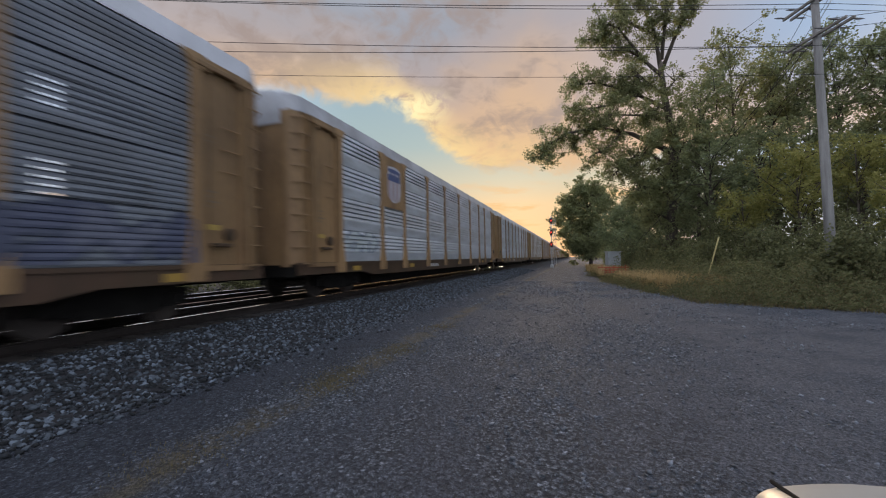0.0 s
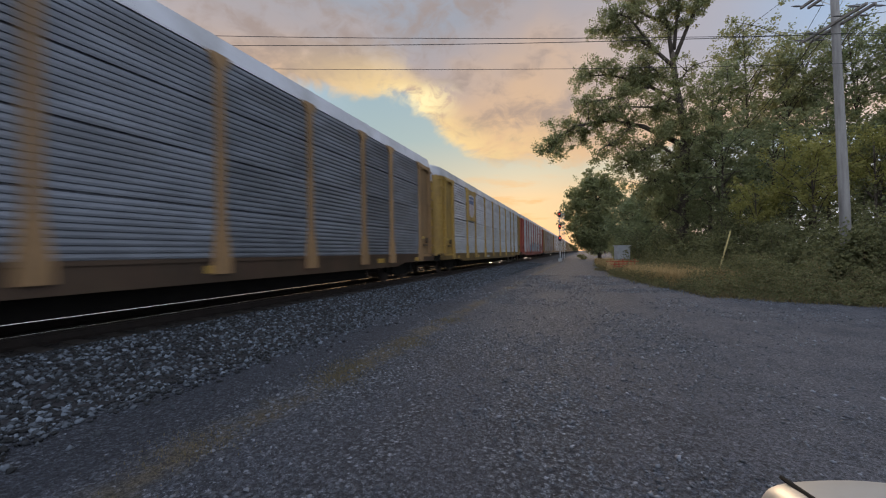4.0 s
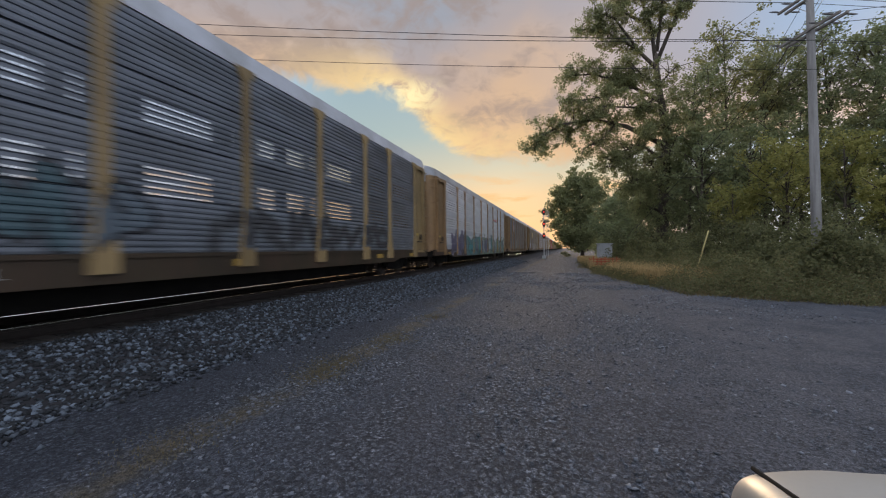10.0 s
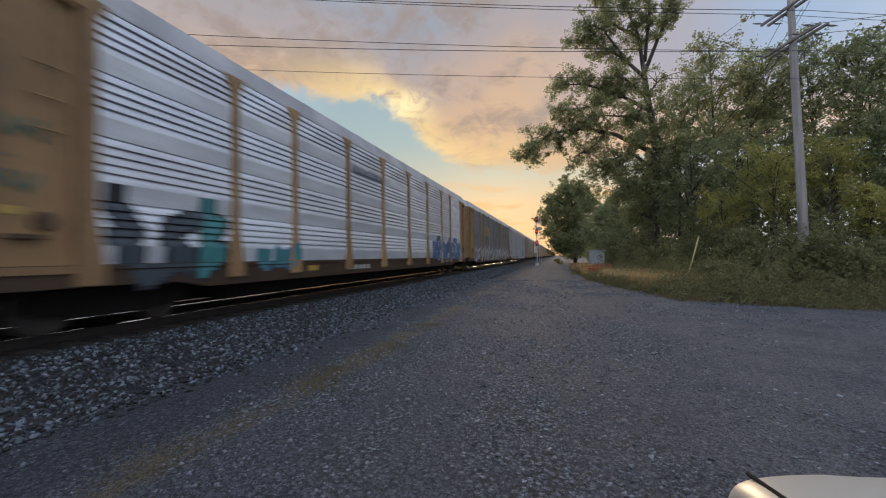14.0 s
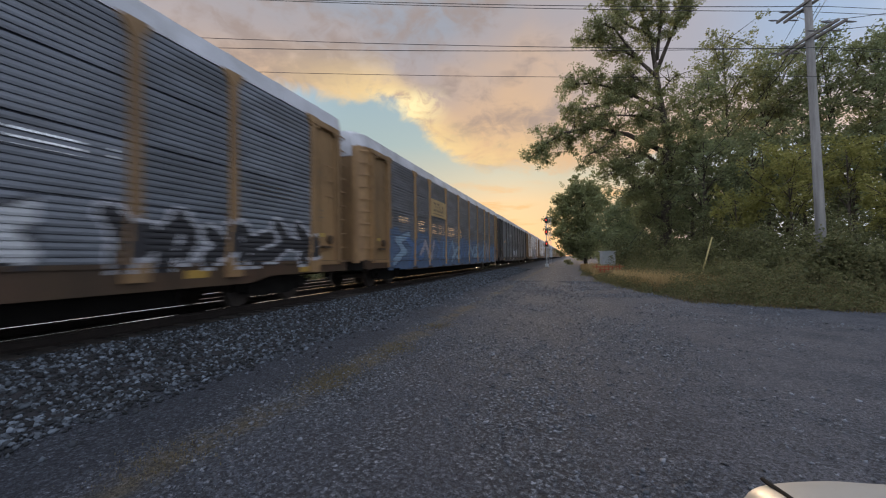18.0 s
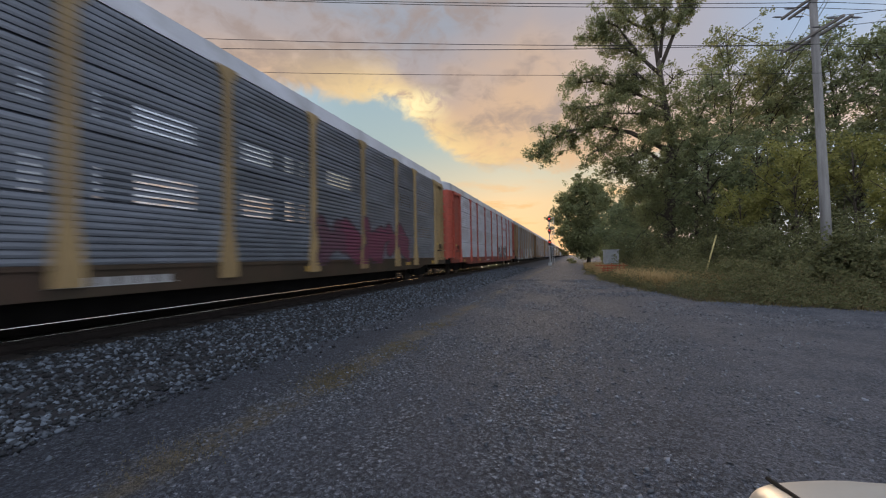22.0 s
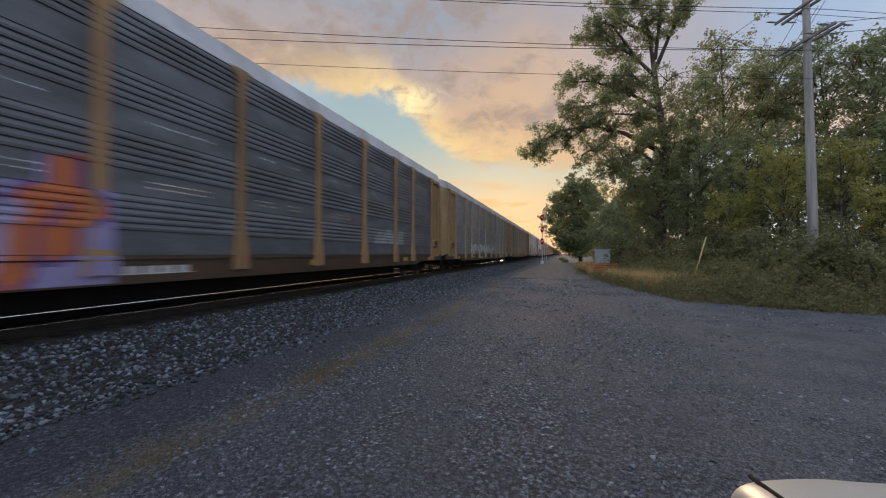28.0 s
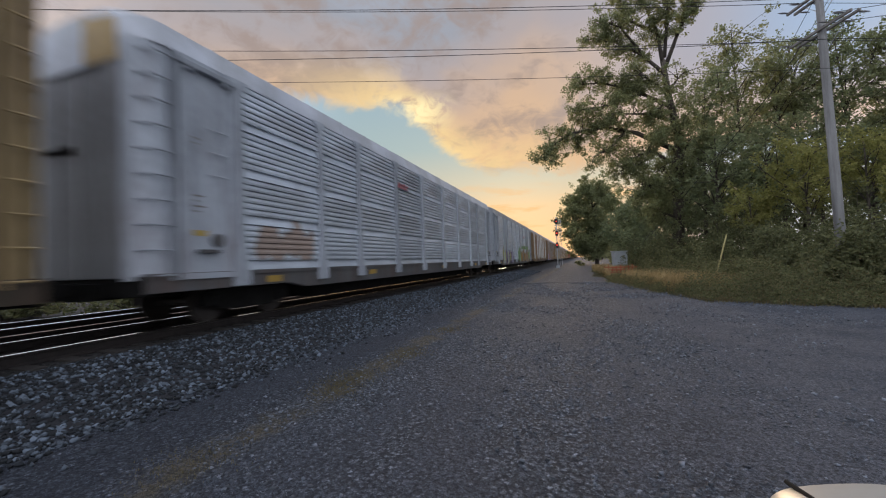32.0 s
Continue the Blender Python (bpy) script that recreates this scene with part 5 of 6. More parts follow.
    graffiti(c, 2.2, 9.4, 2.2, 2.6, [(0.34, 0.07, 0.05)], (0.28, 0.06, 0.05), None, 53, 1.3, 0.07)
    graffiti(c, 18.5, 21.5, 1.2, 2.0, [(0.24, 0.26, 0.27)], (0.18, 0.2, 0.2), None, 43)
    c = add(24, "tan", "bright", "tan-framed autorack car with bright sides, pale end doors and wide plates", wide=(1, 7), clean=True, doors="white")
    ring(c, 1)
    c = add(25, "white", "bright", "pale-framed autorack car with orange, green and purple graffiti", wide=(1, 7), doors="drab")
    end_patch(c, (0.36, 0.24, 0.09))
    graffiti(c, 3.9, 9.6, 0.75, 2.1, [CREAM, (0.16, 0.08, 0.24), (0.14, 0.07, 0.22)], PURP, None, 44, 1.0, 0.16)
    graffiti(c, 14.0, 15.8, 1.1, 2.3, [LIME], (0.1, 0.2, 0.05), (0.18, 0.36, 0.07), 45)
    graffiti(c, 15.6, 22.6, 1.0, 2.15, [(0.50, 0.25, 0.04), (0.44, 0.19, 0.03)], INK, (0.46, 0.24, 0.04), 46, 1.3, 0.17)
    graffiti(c, 16.4, 22.6, 2.3, 2.75, [(0.20, 0.36, 0.08)], (0.16, 0.30, 0.07), None, 49, 1.1, 0.16)
    graffiti(c, 22.7, 24.6, 1.1, 2.2, [LIME], (0.1, 0.2, 0.05), None, 47)
    bars(c, 18.0, 3.85, (0.45, 0.07, 0.06))
    c = add(26, "white", "mid", "pale grey autorack car with weathered silver ribbed sides", ribs="lit", doors="drab")
    end_patch(c, (0.36, 0.24, 0.09))
    bars(c, 9.8, 4.2, (0.32, 0.07, 0.08), 4)
    graffiti(c, 2.2, 4.0, 1.3, 2.2, [(0.36, 0.27, 0.22)], (0.33, 0.26, 0.22), None, 48)
    c = add(27, "yellow", "dark", "yellow-framed autorack car with dark ribbed sides")
    add(28, "tan", "mid", "tan-framed autorack car with grey ribbed sides")
    lead = [("tan", "mid"), ("tan", "slate"), ("yellow", "mid"), ("tan", "mid"), ("tan", "slate")]
    for n in range(-2, -22, -1):
        f, sh = lead[n % 5]
        c = add(n, f, sh, "leading autorack car with a %s frame, far along the track" % {"tan": "tan", "yellow": "yellow", "white": "pale"}[f])
    return cars


CARS = train()
START = (7.41, 7.67, 7.83, 7.89, 8.18, 8.27, 7.86, 8.1, 8.1, 8.14, 8.3, 8.39, 8.43, 8.32, 8.41, 8.38, 8.39, 8.44, 8.39, 8.38, 8.08, 7.82, 7.96, 8.01, 7.84, 7.72, 7.85, 7.8)


def car_pose(n, t):
    """The middle of car n on the track at t seconds."""
    off = START[0] if n < 0 else START[min(n, 27)]
    return pose(TRACK, off - PITCH * n - BODY / 2 + SPEED * t, RAIL)


def motions():
    for n, car in CARS.items():
        walk(car, [(t, car_pose(n, t)) for t in (0.0, 16.0, 32.0)])



# ---- the lineside: pole, wires, signal, cabinet, marker ----
M["pole"] = material("pole_wood_weathered", (0.22, 0.21, 0.20), 0.9, 0, 0.25, 2, 0.003, 30, stretch=(4, 4, 0.3), dirt=(0.15, 0.14, 0.13))
M["arm"] = material("crossarm_wood", (0.20, 0.18, 0.16), 0.9, 0, 0.3, 3, 0.002, 40)
M["wire"] = material("wire", (0.03, 0.03, 0.03), 0.6, 0.3, 0.1, 4)
M["metal"] = material("galvanised_mast", (0.45, 0.46, 0.47), 0.5, 0.7, 0.2, 3)
M["blackpaint"] = material("signal_black", (0.02, 0.02, 0.02), 0.6, 0, 0.2, 3)
M["cabinet"] = material("cabinet_paint", (0.42, 0.44, 0.46), 0.5, 0.2, 0.15, 2, dirt=(0.34, 0.34, 0.33))
M["orange"] = material("orange_plastic", (0.34, 0.06, 0.025), 0.6, 0, 0.2, 3)
M["yellowrod"] = material("marker_yellow", (0.44, 0.37, 0.15), 0.6, 0, 0.15, 3)
M["ins"] = material("insulator_glaze", (0.12, 0.11, 0.11), 0.3, 0, 0.2, 3)


def glowing(name, col, k):
    m = bpy.data.materials.new(name)
    m.use_nodes = True
    b = m.node_tree.nodes["Principled BSDF"]
    b.inputs["Base Color"].default_value = (*col, 1)
    b.inputs["Emission Color"].default_value, b.inputs["Emission Strength"].default_value = (*col, 1), k
    return m


M["redlamp"] = glowing("signal_red_lens", (1.0, 0.05, 0.03), 2.2)
POLE = Vector((9.25, 18.7, 0))
AWAY = Vector((-0.95, -0.31, 0)).normalized()


def utility_pole():
    p = thing("utility_pole", "weathered grey wooden utility pole with two crossarms", "utility pole", pose(POLE.x, POLE.y, 0))
    lean = Vector((-0.18, 0.05, 0))
    s = Soup()
    s.tube([Vector((0, 0, -0.3)) , Vector((0, 0, 4)) + lean * 0.3, Vector((0, 0, 9)) + lean * 0.75, Vector((0, 0, 13)) + lean], [0.165, 0.155, 0.13, 0.105], 14)
    s.part("pole", M["pole"], p, smooth=True)
    side = Vector((0, 0, 1)).cross(AWAY)
    for z, n in ((11.3, 4), (9.9, 4)):
        c = Vector((0, 0, z)) + lean * (z / 13)
        rot = Matrix.Translation(c) @ Matrix.Rotation(math.atan2(side.y, side.x), 4, "Z")
        a = Soup()
        for dy in (-0.15, 0.15):
            a.box(-1.25, 1.25, dy - 0.04, dy + 0.04, -0.05, 0.05, m=rot, bev=0.008)
        arm = a.part("crossarm", M["arm"], p)
        for x in (-1.1, -0.55, 0.55, 1.1):
            for k in (-1, 1):
                i = Soup()
                q = rot @ Vector((x, 0.25 * k, 0))
                d = rot.to_3x3() @ Vector((0, 0.1 * k, 0))
                i.tube([q, q + d * 1.2, q + d * 2.4, q + d * 4], [0.018, 0.035, 0.035, 0.012], 8)
                i.part("insulator", M["ins"], arm)
        b = Soup()
        for k in (-1, 1):
            b.tube([rot @ Vector((0.75 * k, 0.15, -0.03)), rot @ Vector((0, 0.15, -0.75))], 0.014, 6)
        b.part("brace", M["metal"], arm)
    for j in range(3):
        h = Soup()
        z = 7.6 + j * 0.35
        h.box(0.10, 0.22, -0.06, 0.0, z, z + 0.06)
        h.part("bracket", M["metal"], p)
    return p


def wire(a, b, sag, r=0.012, label="black overhead power line across the track"):
    s = Soup()
    pts = []
    for j in range(25):
        t = j / 24
        q = Vector(a).lerp(Vector(b), t)
        q.z -= sag * 4 * t * (1 - t)
        pts.append(q)
    s.tube(pts, r, 5)
    tagged(s.part("power_line", M["wire"]), label, "power line", "wires on the pole")


def wires():
    side = Vector((0, 0, 1)).cross(AWAY)
    for z0, z1, sag, off in ((11.25, 15.2, 0.8, -0.5), (10.8, 14.6, 0.9, 0.5), (9.75, 13.4, 0.8, -0.5), (9.25, 12.1, 0.9, 0.5)):
        a = POLE + side * off + Vector((0, 0, z0))
        wire(a, POLE + AWAY * 60 + side * off + Vector((0, 0, z1)), sag)
        wire(a, POLE - AWAY * 45 + side * off + Vector((0, 0, z0 + 0.5)), 0.8, 0.010)
    wire(POLE + Vector((0, 0, 8.25)) + side * 0.3, POLE + AWAY * 60 + Vector((0, 0, 11.6)), 0.8, 0.009)
    wire(POLE + Vector((-0.2, 0.1, 9.8)), Vector((4.9, 31.5, 3.0)), 0.05, 0.012, "pale guy wire from the pole into the trees")
    for k, (dx, z) in enumerate(((-0.3, 11.2), (0.2, 11.2), (0.6, 9.9), (-0.6, 9.9))):
        wire(POLE + Vector((dx, 0, z)), POLE + Vector((dx + 7.0, 34.0, z + 4.0)), 1.2, 0.01, "thin service wire running back over the trees")
    for k in range(2):
        wire(POLE + Vector((0.2, 0, 10.5 - 0.4 * k)), POLE + Vector((26, -3 + k, 11.5)), 1.0, 0.011, "thick service cable from the pole")


def signal():
    p = thing("railway_signal", "tall lineside signal mast with three lit red heads", "railway signal", pose(-3.15, 62, 0.2))
    s = Soup()
    s.tube([(0, 0, -0.2), (0, 0, 7.6)], 0.07, 10)
    s.box(-0.25, 0.25, -0.25, 0.25, -0.2, 0.25)
    s.part("mast", M["metal"], p)
    for z in (6.9, 5.1, 3.3):
        h = Soup()
        h.tube([(0, -0.12, z), (0, -0.10, z)], 0.27, 18)
        h.box(-0.18, 0.18, -0.1, 0.25, z - 0.42, z + 0.42, bev=0.03)
        h.tube([(0, -0.45, z + 0.08), (0, -0.13, z + 0.05)], 0.16, 12, caps=False)
        head = h.part("signal_head", M["blackpaint"], p)
        q = Soup()
        q.tube([(0, -0.17, z), (0, -0.125, z)], 0.11, 14)
        q.part("lens", M["redlamp"], head, "lit red lens")
    lad = Soup()
    for x in (0.30, 0.62):
        lad.tube([(x, 0.3, 0.2), (x, 0.3, 7.2)], 0.02, 6)
    for j in range(22):
        lad.tube([(0.30, 0.3, 0.4 + j * 0.31), (0.62, 0.3, 0.4 + j * 0.31)], 0.012, 5)
    lad.part("ladder", M["metal"], p)
    for z in (2.7, 4.5, 6.3):
        pl = Soup()
        pl.box(-0.3, 0.7, -0.05, 0.5, z, z + 0.04)
        pl.tube([(0.7, 0.5, z), (0.7, 0.5, z + 0.9), (-0.1, 0.5, z + 0.9)], 0.015, 5)
        pl.part("platform", M["metal"], p)


def cabinet():
    p = thing("equipment_cabinet", "pale grey metal trackside cabinet in the grass", "cabinet", pose(3.5, 40, 0, 0, 0, 12))
    s = Soup()
    s.box(-0.60, 0.60, -0.4, 0.4, 0.62, 1.95, bev=0.03)
    s.part("body", M["cabinet"], p)
    d = Soup()
    for x in (-0.29, 0.29):
        d.box(x - 0.26, x + 0.26, -0.43, -0.40, 0.70, 1.86, bev=0.01)
    d.part("door", M["cabinet"], p)
    r = Soup()
    r.box(-0.68, 0.68, -0.5, 0.5, 1.95, 2.02, bev=0.02)
    r.part("lid", M["cabinet"], p)
    l = Soup()
    for x in (-0.5, 0.5):
        l.box(x - 0.06, x + 0.06, -0.3, 0.3, -0.05, 0.62)
    l.part("leg", M["metal"], p)
    f = thing("orange_fence", "bent orange plastic mesh fence in front of the cabinet", "fence", pose(2.7, 33.0, 0))
    s = Soup()
    for j in range(9):
        x = -0.9 + j * 0.28
        s.box(x - 0.03, x + 0.03, 0.1 * math.sin(j), 0.1 * math.sin(j) + 0.04, 0, 0.8 + 0.12 * math.sin(j * 2.1))
    for z in (0.3, 0.5, 0.7):
        s.box(-0.95, 1.4, 0.0, 0.04, z - 0.04, z + 0.04)
    s.part("mesh", M["orange"], f)


def marker():
    p = thing("marker_post", "leaning yellow cable marker rod in the weeds", "marker post", pose(5.72, 21.2, 0))
    s = Soup()
    s.tube([(0.0, 0, -0.1), (0.63, -0.1, 2.38)], 0.032, 8)
    s.part("rod", M["yellowrod"], p)


utility_pole()
wires()
signal()
cabinet()
marker()


# ---- the parked car ----
M["carpaint"] = material("car_paint_champagne", (0.42, 0.405, 0.375), 0.45, 0.3, 0.04, 2, spec=0.5)
M["trim"] = material("car_trim_black", (0.012, 0.012, 0.012), 0.8, 0, 0.2, 4, spec=0.1)
M["lens"] = material("headlight_lens", (0.6, 0.6, 0.6), 0.1, 0.0, 0.05, 3)
M["tyre"] = material("tyre_rubber", (0.02, 0.02, 0.02), 0.85, 0, 0.3, 8)
M["glass"] = material("car_glass", (0.02, 0.025, 0.03), 0.05, 0.0, 0.02, 3, spec=0.9)


def sedan():
    """A parked saloon: lofted body, glasshouse, lamps, wheels."""
    p = thing("parked_car", "champagne-coloured parked saloon car on the gravel", "car", pose(1.585, -0.425, 0.024, 0, 0, 6))
    rows = [  # y, half width, top, crown
        (2.22, 0.66, 0.62, 0.02), (2.19, 0.80, 0.74, 0.03), (2.10, 0.855, 0.835, 0.035), (1.85, 0.875, 0.885, 0.04), (1.5, 0.875, 0.925, 0.045), (1.0, 0.885, 0.97, 0.05), (0.75, 0.885, 0.99, 0.05),
        (0.0, 0.89, 0.95, 0.0), (-1.0, 0.89, 0.96, 0.0), (-1.6, 0.88, 0.98, 0.02), (-2.05, 0.84, 0.97, 0.03), (-2.25, 0.76, 0.88, 0.03), (-2.32, 0.6, 0.7, 0.02)]
    rings = []
    for y, w, t, c in rows:
        half = [(0.0, t + c), (w * 0.4, t + c * 0.9), (w * 0.62, t + c * 0.6), (w * 0.68, t + c * 0.75), (w * 0.88, t), (w * 0.975, t - 0.03), (w, t - 0.12), (w * 1.005, t * 0.62), (w * 0.99, 0.34), (w * 0.93, 0.22), (0, 0.2)]
        rings.append([(x, y, z) for x, z in half] + [(-x, y, z) for x, z in half[-2:0:-1]])
    s = Soup()
    for a, b in zip(rings, rings[1:]):
        s.strip(a + a[:1], b + b[:1])
    s.face(rings[0]), s.face(rings[-1][::-1])
    body = s.part("body", M["carpaint"], p, smooth=True)
    sub = body.modifiers.new("rounding", "SUBSURF")
    sub.levels = sub.render_levels = 2
    g = Soup()
    lo = [(-0.78, 0.78), (-0.80, -1.55), (0.80, -1.55), (0.78, 0.78)]
    hi = [(-0.58, 0.05), (-0.60, -1.05), (0.60, -1.05), (0.58, 0.05)]
    for j in range(4):
        a, b = j, (j + 1) % 4
        g.face([(*lo[a], 0.93), (*lo[b], 0.93), (*hi[b], 1.40), (*hi[a], 1.40)])
    g.part("window", M["glass"], p)
    r = Soup()
    r.box(-0.60, 0.60, -1.07, 0.07, 1.395, 1.44, bev=0.02)
    r.part("roof", M["carpaint"], p)
    for sx in (-1, 1):
        h = Soup()
        h.tube([(sx * 0.60, 1.90, 0.70), (sx * 0.62, 2.02, 0.69), (sx * 0.62, 2.06, 0.685), (sx * 0.62, 2.08, 0.68)], [0.13, 0.125, 0.10, 0.05], 20)
        h.part("headlight", M["lens"], p, "clear headlight", smooth=True)
        q = Soup()
        q.tube([(sx * w * 0.90, y, t - 0.012) for y, w, t, c in rows[2:7]], 0.007, 6)
        q.part("hood_gap", M["trim"], body)
        m = Soup()
        m.box(sx * 0.95 - 0.09, sx * 0.95 + 0.09, 0.45, 0.57, 0.98, 1.12, bev=0.03)
        m.part("mirror", M["carpaint"], p)
        for y in (1.38, -1.38):
            w = Soup()
            w.tube([(sx * 0.70, y, 0.31), (sx * 0.895, y, 0.31)], 0.31, 20)
            tyre = w.part("tyre", M["tyre"], p)
            k = Soup()
            k.tube([(sx * 0.89, y, 0.31), (sx * 0.905, y, 0.31)], 0.2, 14)
            k.part("rim", M["metal"], tyre)


sedan()



# ---- trees, bushes, grass ----
M["bark"] = material("bark", (0.07, 0.055, 0.042), 0.95, 0, 0.4, 3, 0.01, 30, stretch=(3, 3, 0.5))
LEAF = {
    "poplar": leafy("poplar_leaf", (0.18, 0.20, 0.10), (0.33, 0.34, 0.17), 0.6, 0.72),
    "dark": leafy("dark_leaf", (0.17, 0.20, 0.11), (0.32, 0.345, 0.18), 0.6, 0.72),
    "olive": leafy("olive_leaf", (0.25, 0.245, 0.075), (0.42, 0.39, 0.14), 0.6, 0.72),
    "bush": leafy("bush_leaf", (0.095, 0.104, 0.048), (0.215, 0.21, 0.095), 0.6, 0.5),
    "grass": leafy("grass_blade", (0.11, 0.095, 0.045), (0.24, 0.19, 0.09)),
    "straw": leafy("dry_grass", (0.30, 0.215, 0.10), (0.48, 0.35, 0.17)),
    "dead": leafy("dead_grass", (0.10, 0.085, 0.045), (0.18, 0.15, 0.075)),
}


def clump(centre, r, count, rng, tall=0.8):
    """Leaf places in one ragged tuft."""
    knots = np.asarray(centre) + rng.normal(size=(max(3, count // 13), 3)) * r * np.array([0.52, 0.52, 0.52 * tall])
    return knots[rng.integers(0, len(knots), count)] + rng.normal(size=(count, 3)) * (0.10 * r + 0.05)


def bough_tree(name, label, at, trunk, boughs, leaf, per, size, seed, r0):
    """An old tree: a trunk, and boughs (radius of the leaf tufts, points) that carry twigs and tufts along their outer part."""
    rng = np.random.default_rng(seed)
    p = thing(name, label, "tree", pose(*at))
    s = Soup()
    n = len(trunk)
    s.tube(trunk, [r0 * (1 - 0.62 * j / (n - 1)) for j in range(n)], 10)
    leaves = []
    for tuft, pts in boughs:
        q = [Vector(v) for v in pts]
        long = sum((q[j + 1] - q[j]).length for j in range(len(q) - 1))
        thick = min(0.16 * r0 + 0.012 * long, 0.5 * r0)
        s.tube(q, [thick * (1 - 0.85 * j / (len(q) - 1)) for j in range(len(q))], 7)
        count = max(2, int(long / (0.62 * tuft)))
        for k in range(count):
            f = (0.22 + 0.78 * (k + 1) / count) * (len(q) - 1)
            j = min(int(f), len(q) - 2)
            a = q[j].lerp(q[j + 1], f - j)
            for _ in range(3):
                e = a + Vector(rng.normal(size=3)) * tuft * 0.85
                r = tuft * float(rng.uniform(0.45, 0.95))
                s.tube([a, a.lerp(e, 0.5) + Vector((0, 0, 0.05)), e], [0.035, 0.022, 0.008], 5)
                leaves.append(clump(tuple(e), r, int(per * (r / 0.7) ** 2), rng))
    s.part("trunk", M["bark"], p, smooth=True)
    leaf_mesh("crown", np.concatenate(leaves), size, LEAF[leaf], rng, p)
    return p


def crown_tree(name, label, x, y, top, low, width, leaf, size, seed, tufts=16, per=260, r0=0.16, tuft=0.5):
    """A tree whose crown is an uneven egg of leaf tufts on limbs, between the heights low and top."""
    rng = np.random.default_rng(seed)
    p = thing(name, label, "tree", pose(x, y, 0))
    s = Soup()
    bend = rng.uniform(-0.25, 0.25, 2) * width
    h = lambda t: Vector((bend[0] * t * t, bend[1] * t * t, -0.2 + (top - 0.3) * t))
    s.tube([h(t) for t in (0, 0.25, 0.5, 0.75, 1.0)], [r0, 0.85 * r0, 0.65 * r0, 0.4 * r0, 0.03], 8)
    leaves, mid, half = [], (top + low) / 2, (top - low) / 2
    for j in range(tufts):
        u = -1 + 2 * (j + 0.5) / tufts
        a = j * 2.4 + rng.uniform(-0.5, 0.5)
        r = width * math.sqrt(max(0.05, 1 - abs(u) ** 2.4)) * rng.uniform(0.45, 1.0)
        e = Vector((bend[0] + r * math.cos(a), bend[1] + r * math.sin(a), mid + half * u * 0.88))
        t0 = max(0.15, (e.z - 0.55 * r - 0.6) / top)
        b = h(min(0.97, t0))
        s.tube([b, b.lerp(e, 0.5) + Vector((0, 0, 0.1 * r)), e], [0.32 * r0, 0.2 * r0, 0.012], 6)
        k = width * tuft * float(rng.uniform(0.75, 1.2))
        leaves.append(clump(tuple(e), k, int(per * rng.uniform(0.75, 1.2)), rng, 0.75))
        for _ in range(2):
            q = e + Vector(rng.normal(size=3)) * k * 0.8
            s.tube([e, q], [0.03, 0.01], 5)
            leaves.append(clump(tuple(q), k * 0.5, int(per * 0.28), rng))
    s.part("trunk", M["bark"], p, smooth=True)
    leaf_mesh("crown", np.concatenate(leaves), size, LEAF[leaf], rng, p)
    return p


def bush(label, x, y, w, h, leaf, n, size, seed):
    rng = np.random.default_rng(seed)
    p = thing("bush", label, "bush", pose(x, y, 0))
    s = Soup()
    tips = []
    for j in range(16):
        a, r = rng.uniform(0, 6.28), w * rng.random() ** 0.6
        e = Vector((r * math.cos(a), r * math.sin(a), h * rng.uniform(0.45, 1.0) * (1 - 0.45 * (r / w) ** 2)))
        s.tube([(e.x * 0.1, e.y * 0.1, -0.05), (e.x * 0.6, e.y * 0.6, e.z * 0.6), e], [0.035, 0.022, 0.006], 5)
        tips += [e, e * 0.75, e * 0.5]
    s.part("branchwork", M["bark"], p)
    per = n // len(tips)
    c = np.concatenate([clump(tuple(q), 0.30 * w * float(rng.uniform(0.7, 1.3)), per, rng, 0.8) for q in tips])
    c[:, 2] = np.abs(c[:, 2]) + 0.05
    leaf_mesh("foliage", c, size, LEAF[leaf], rng, p)


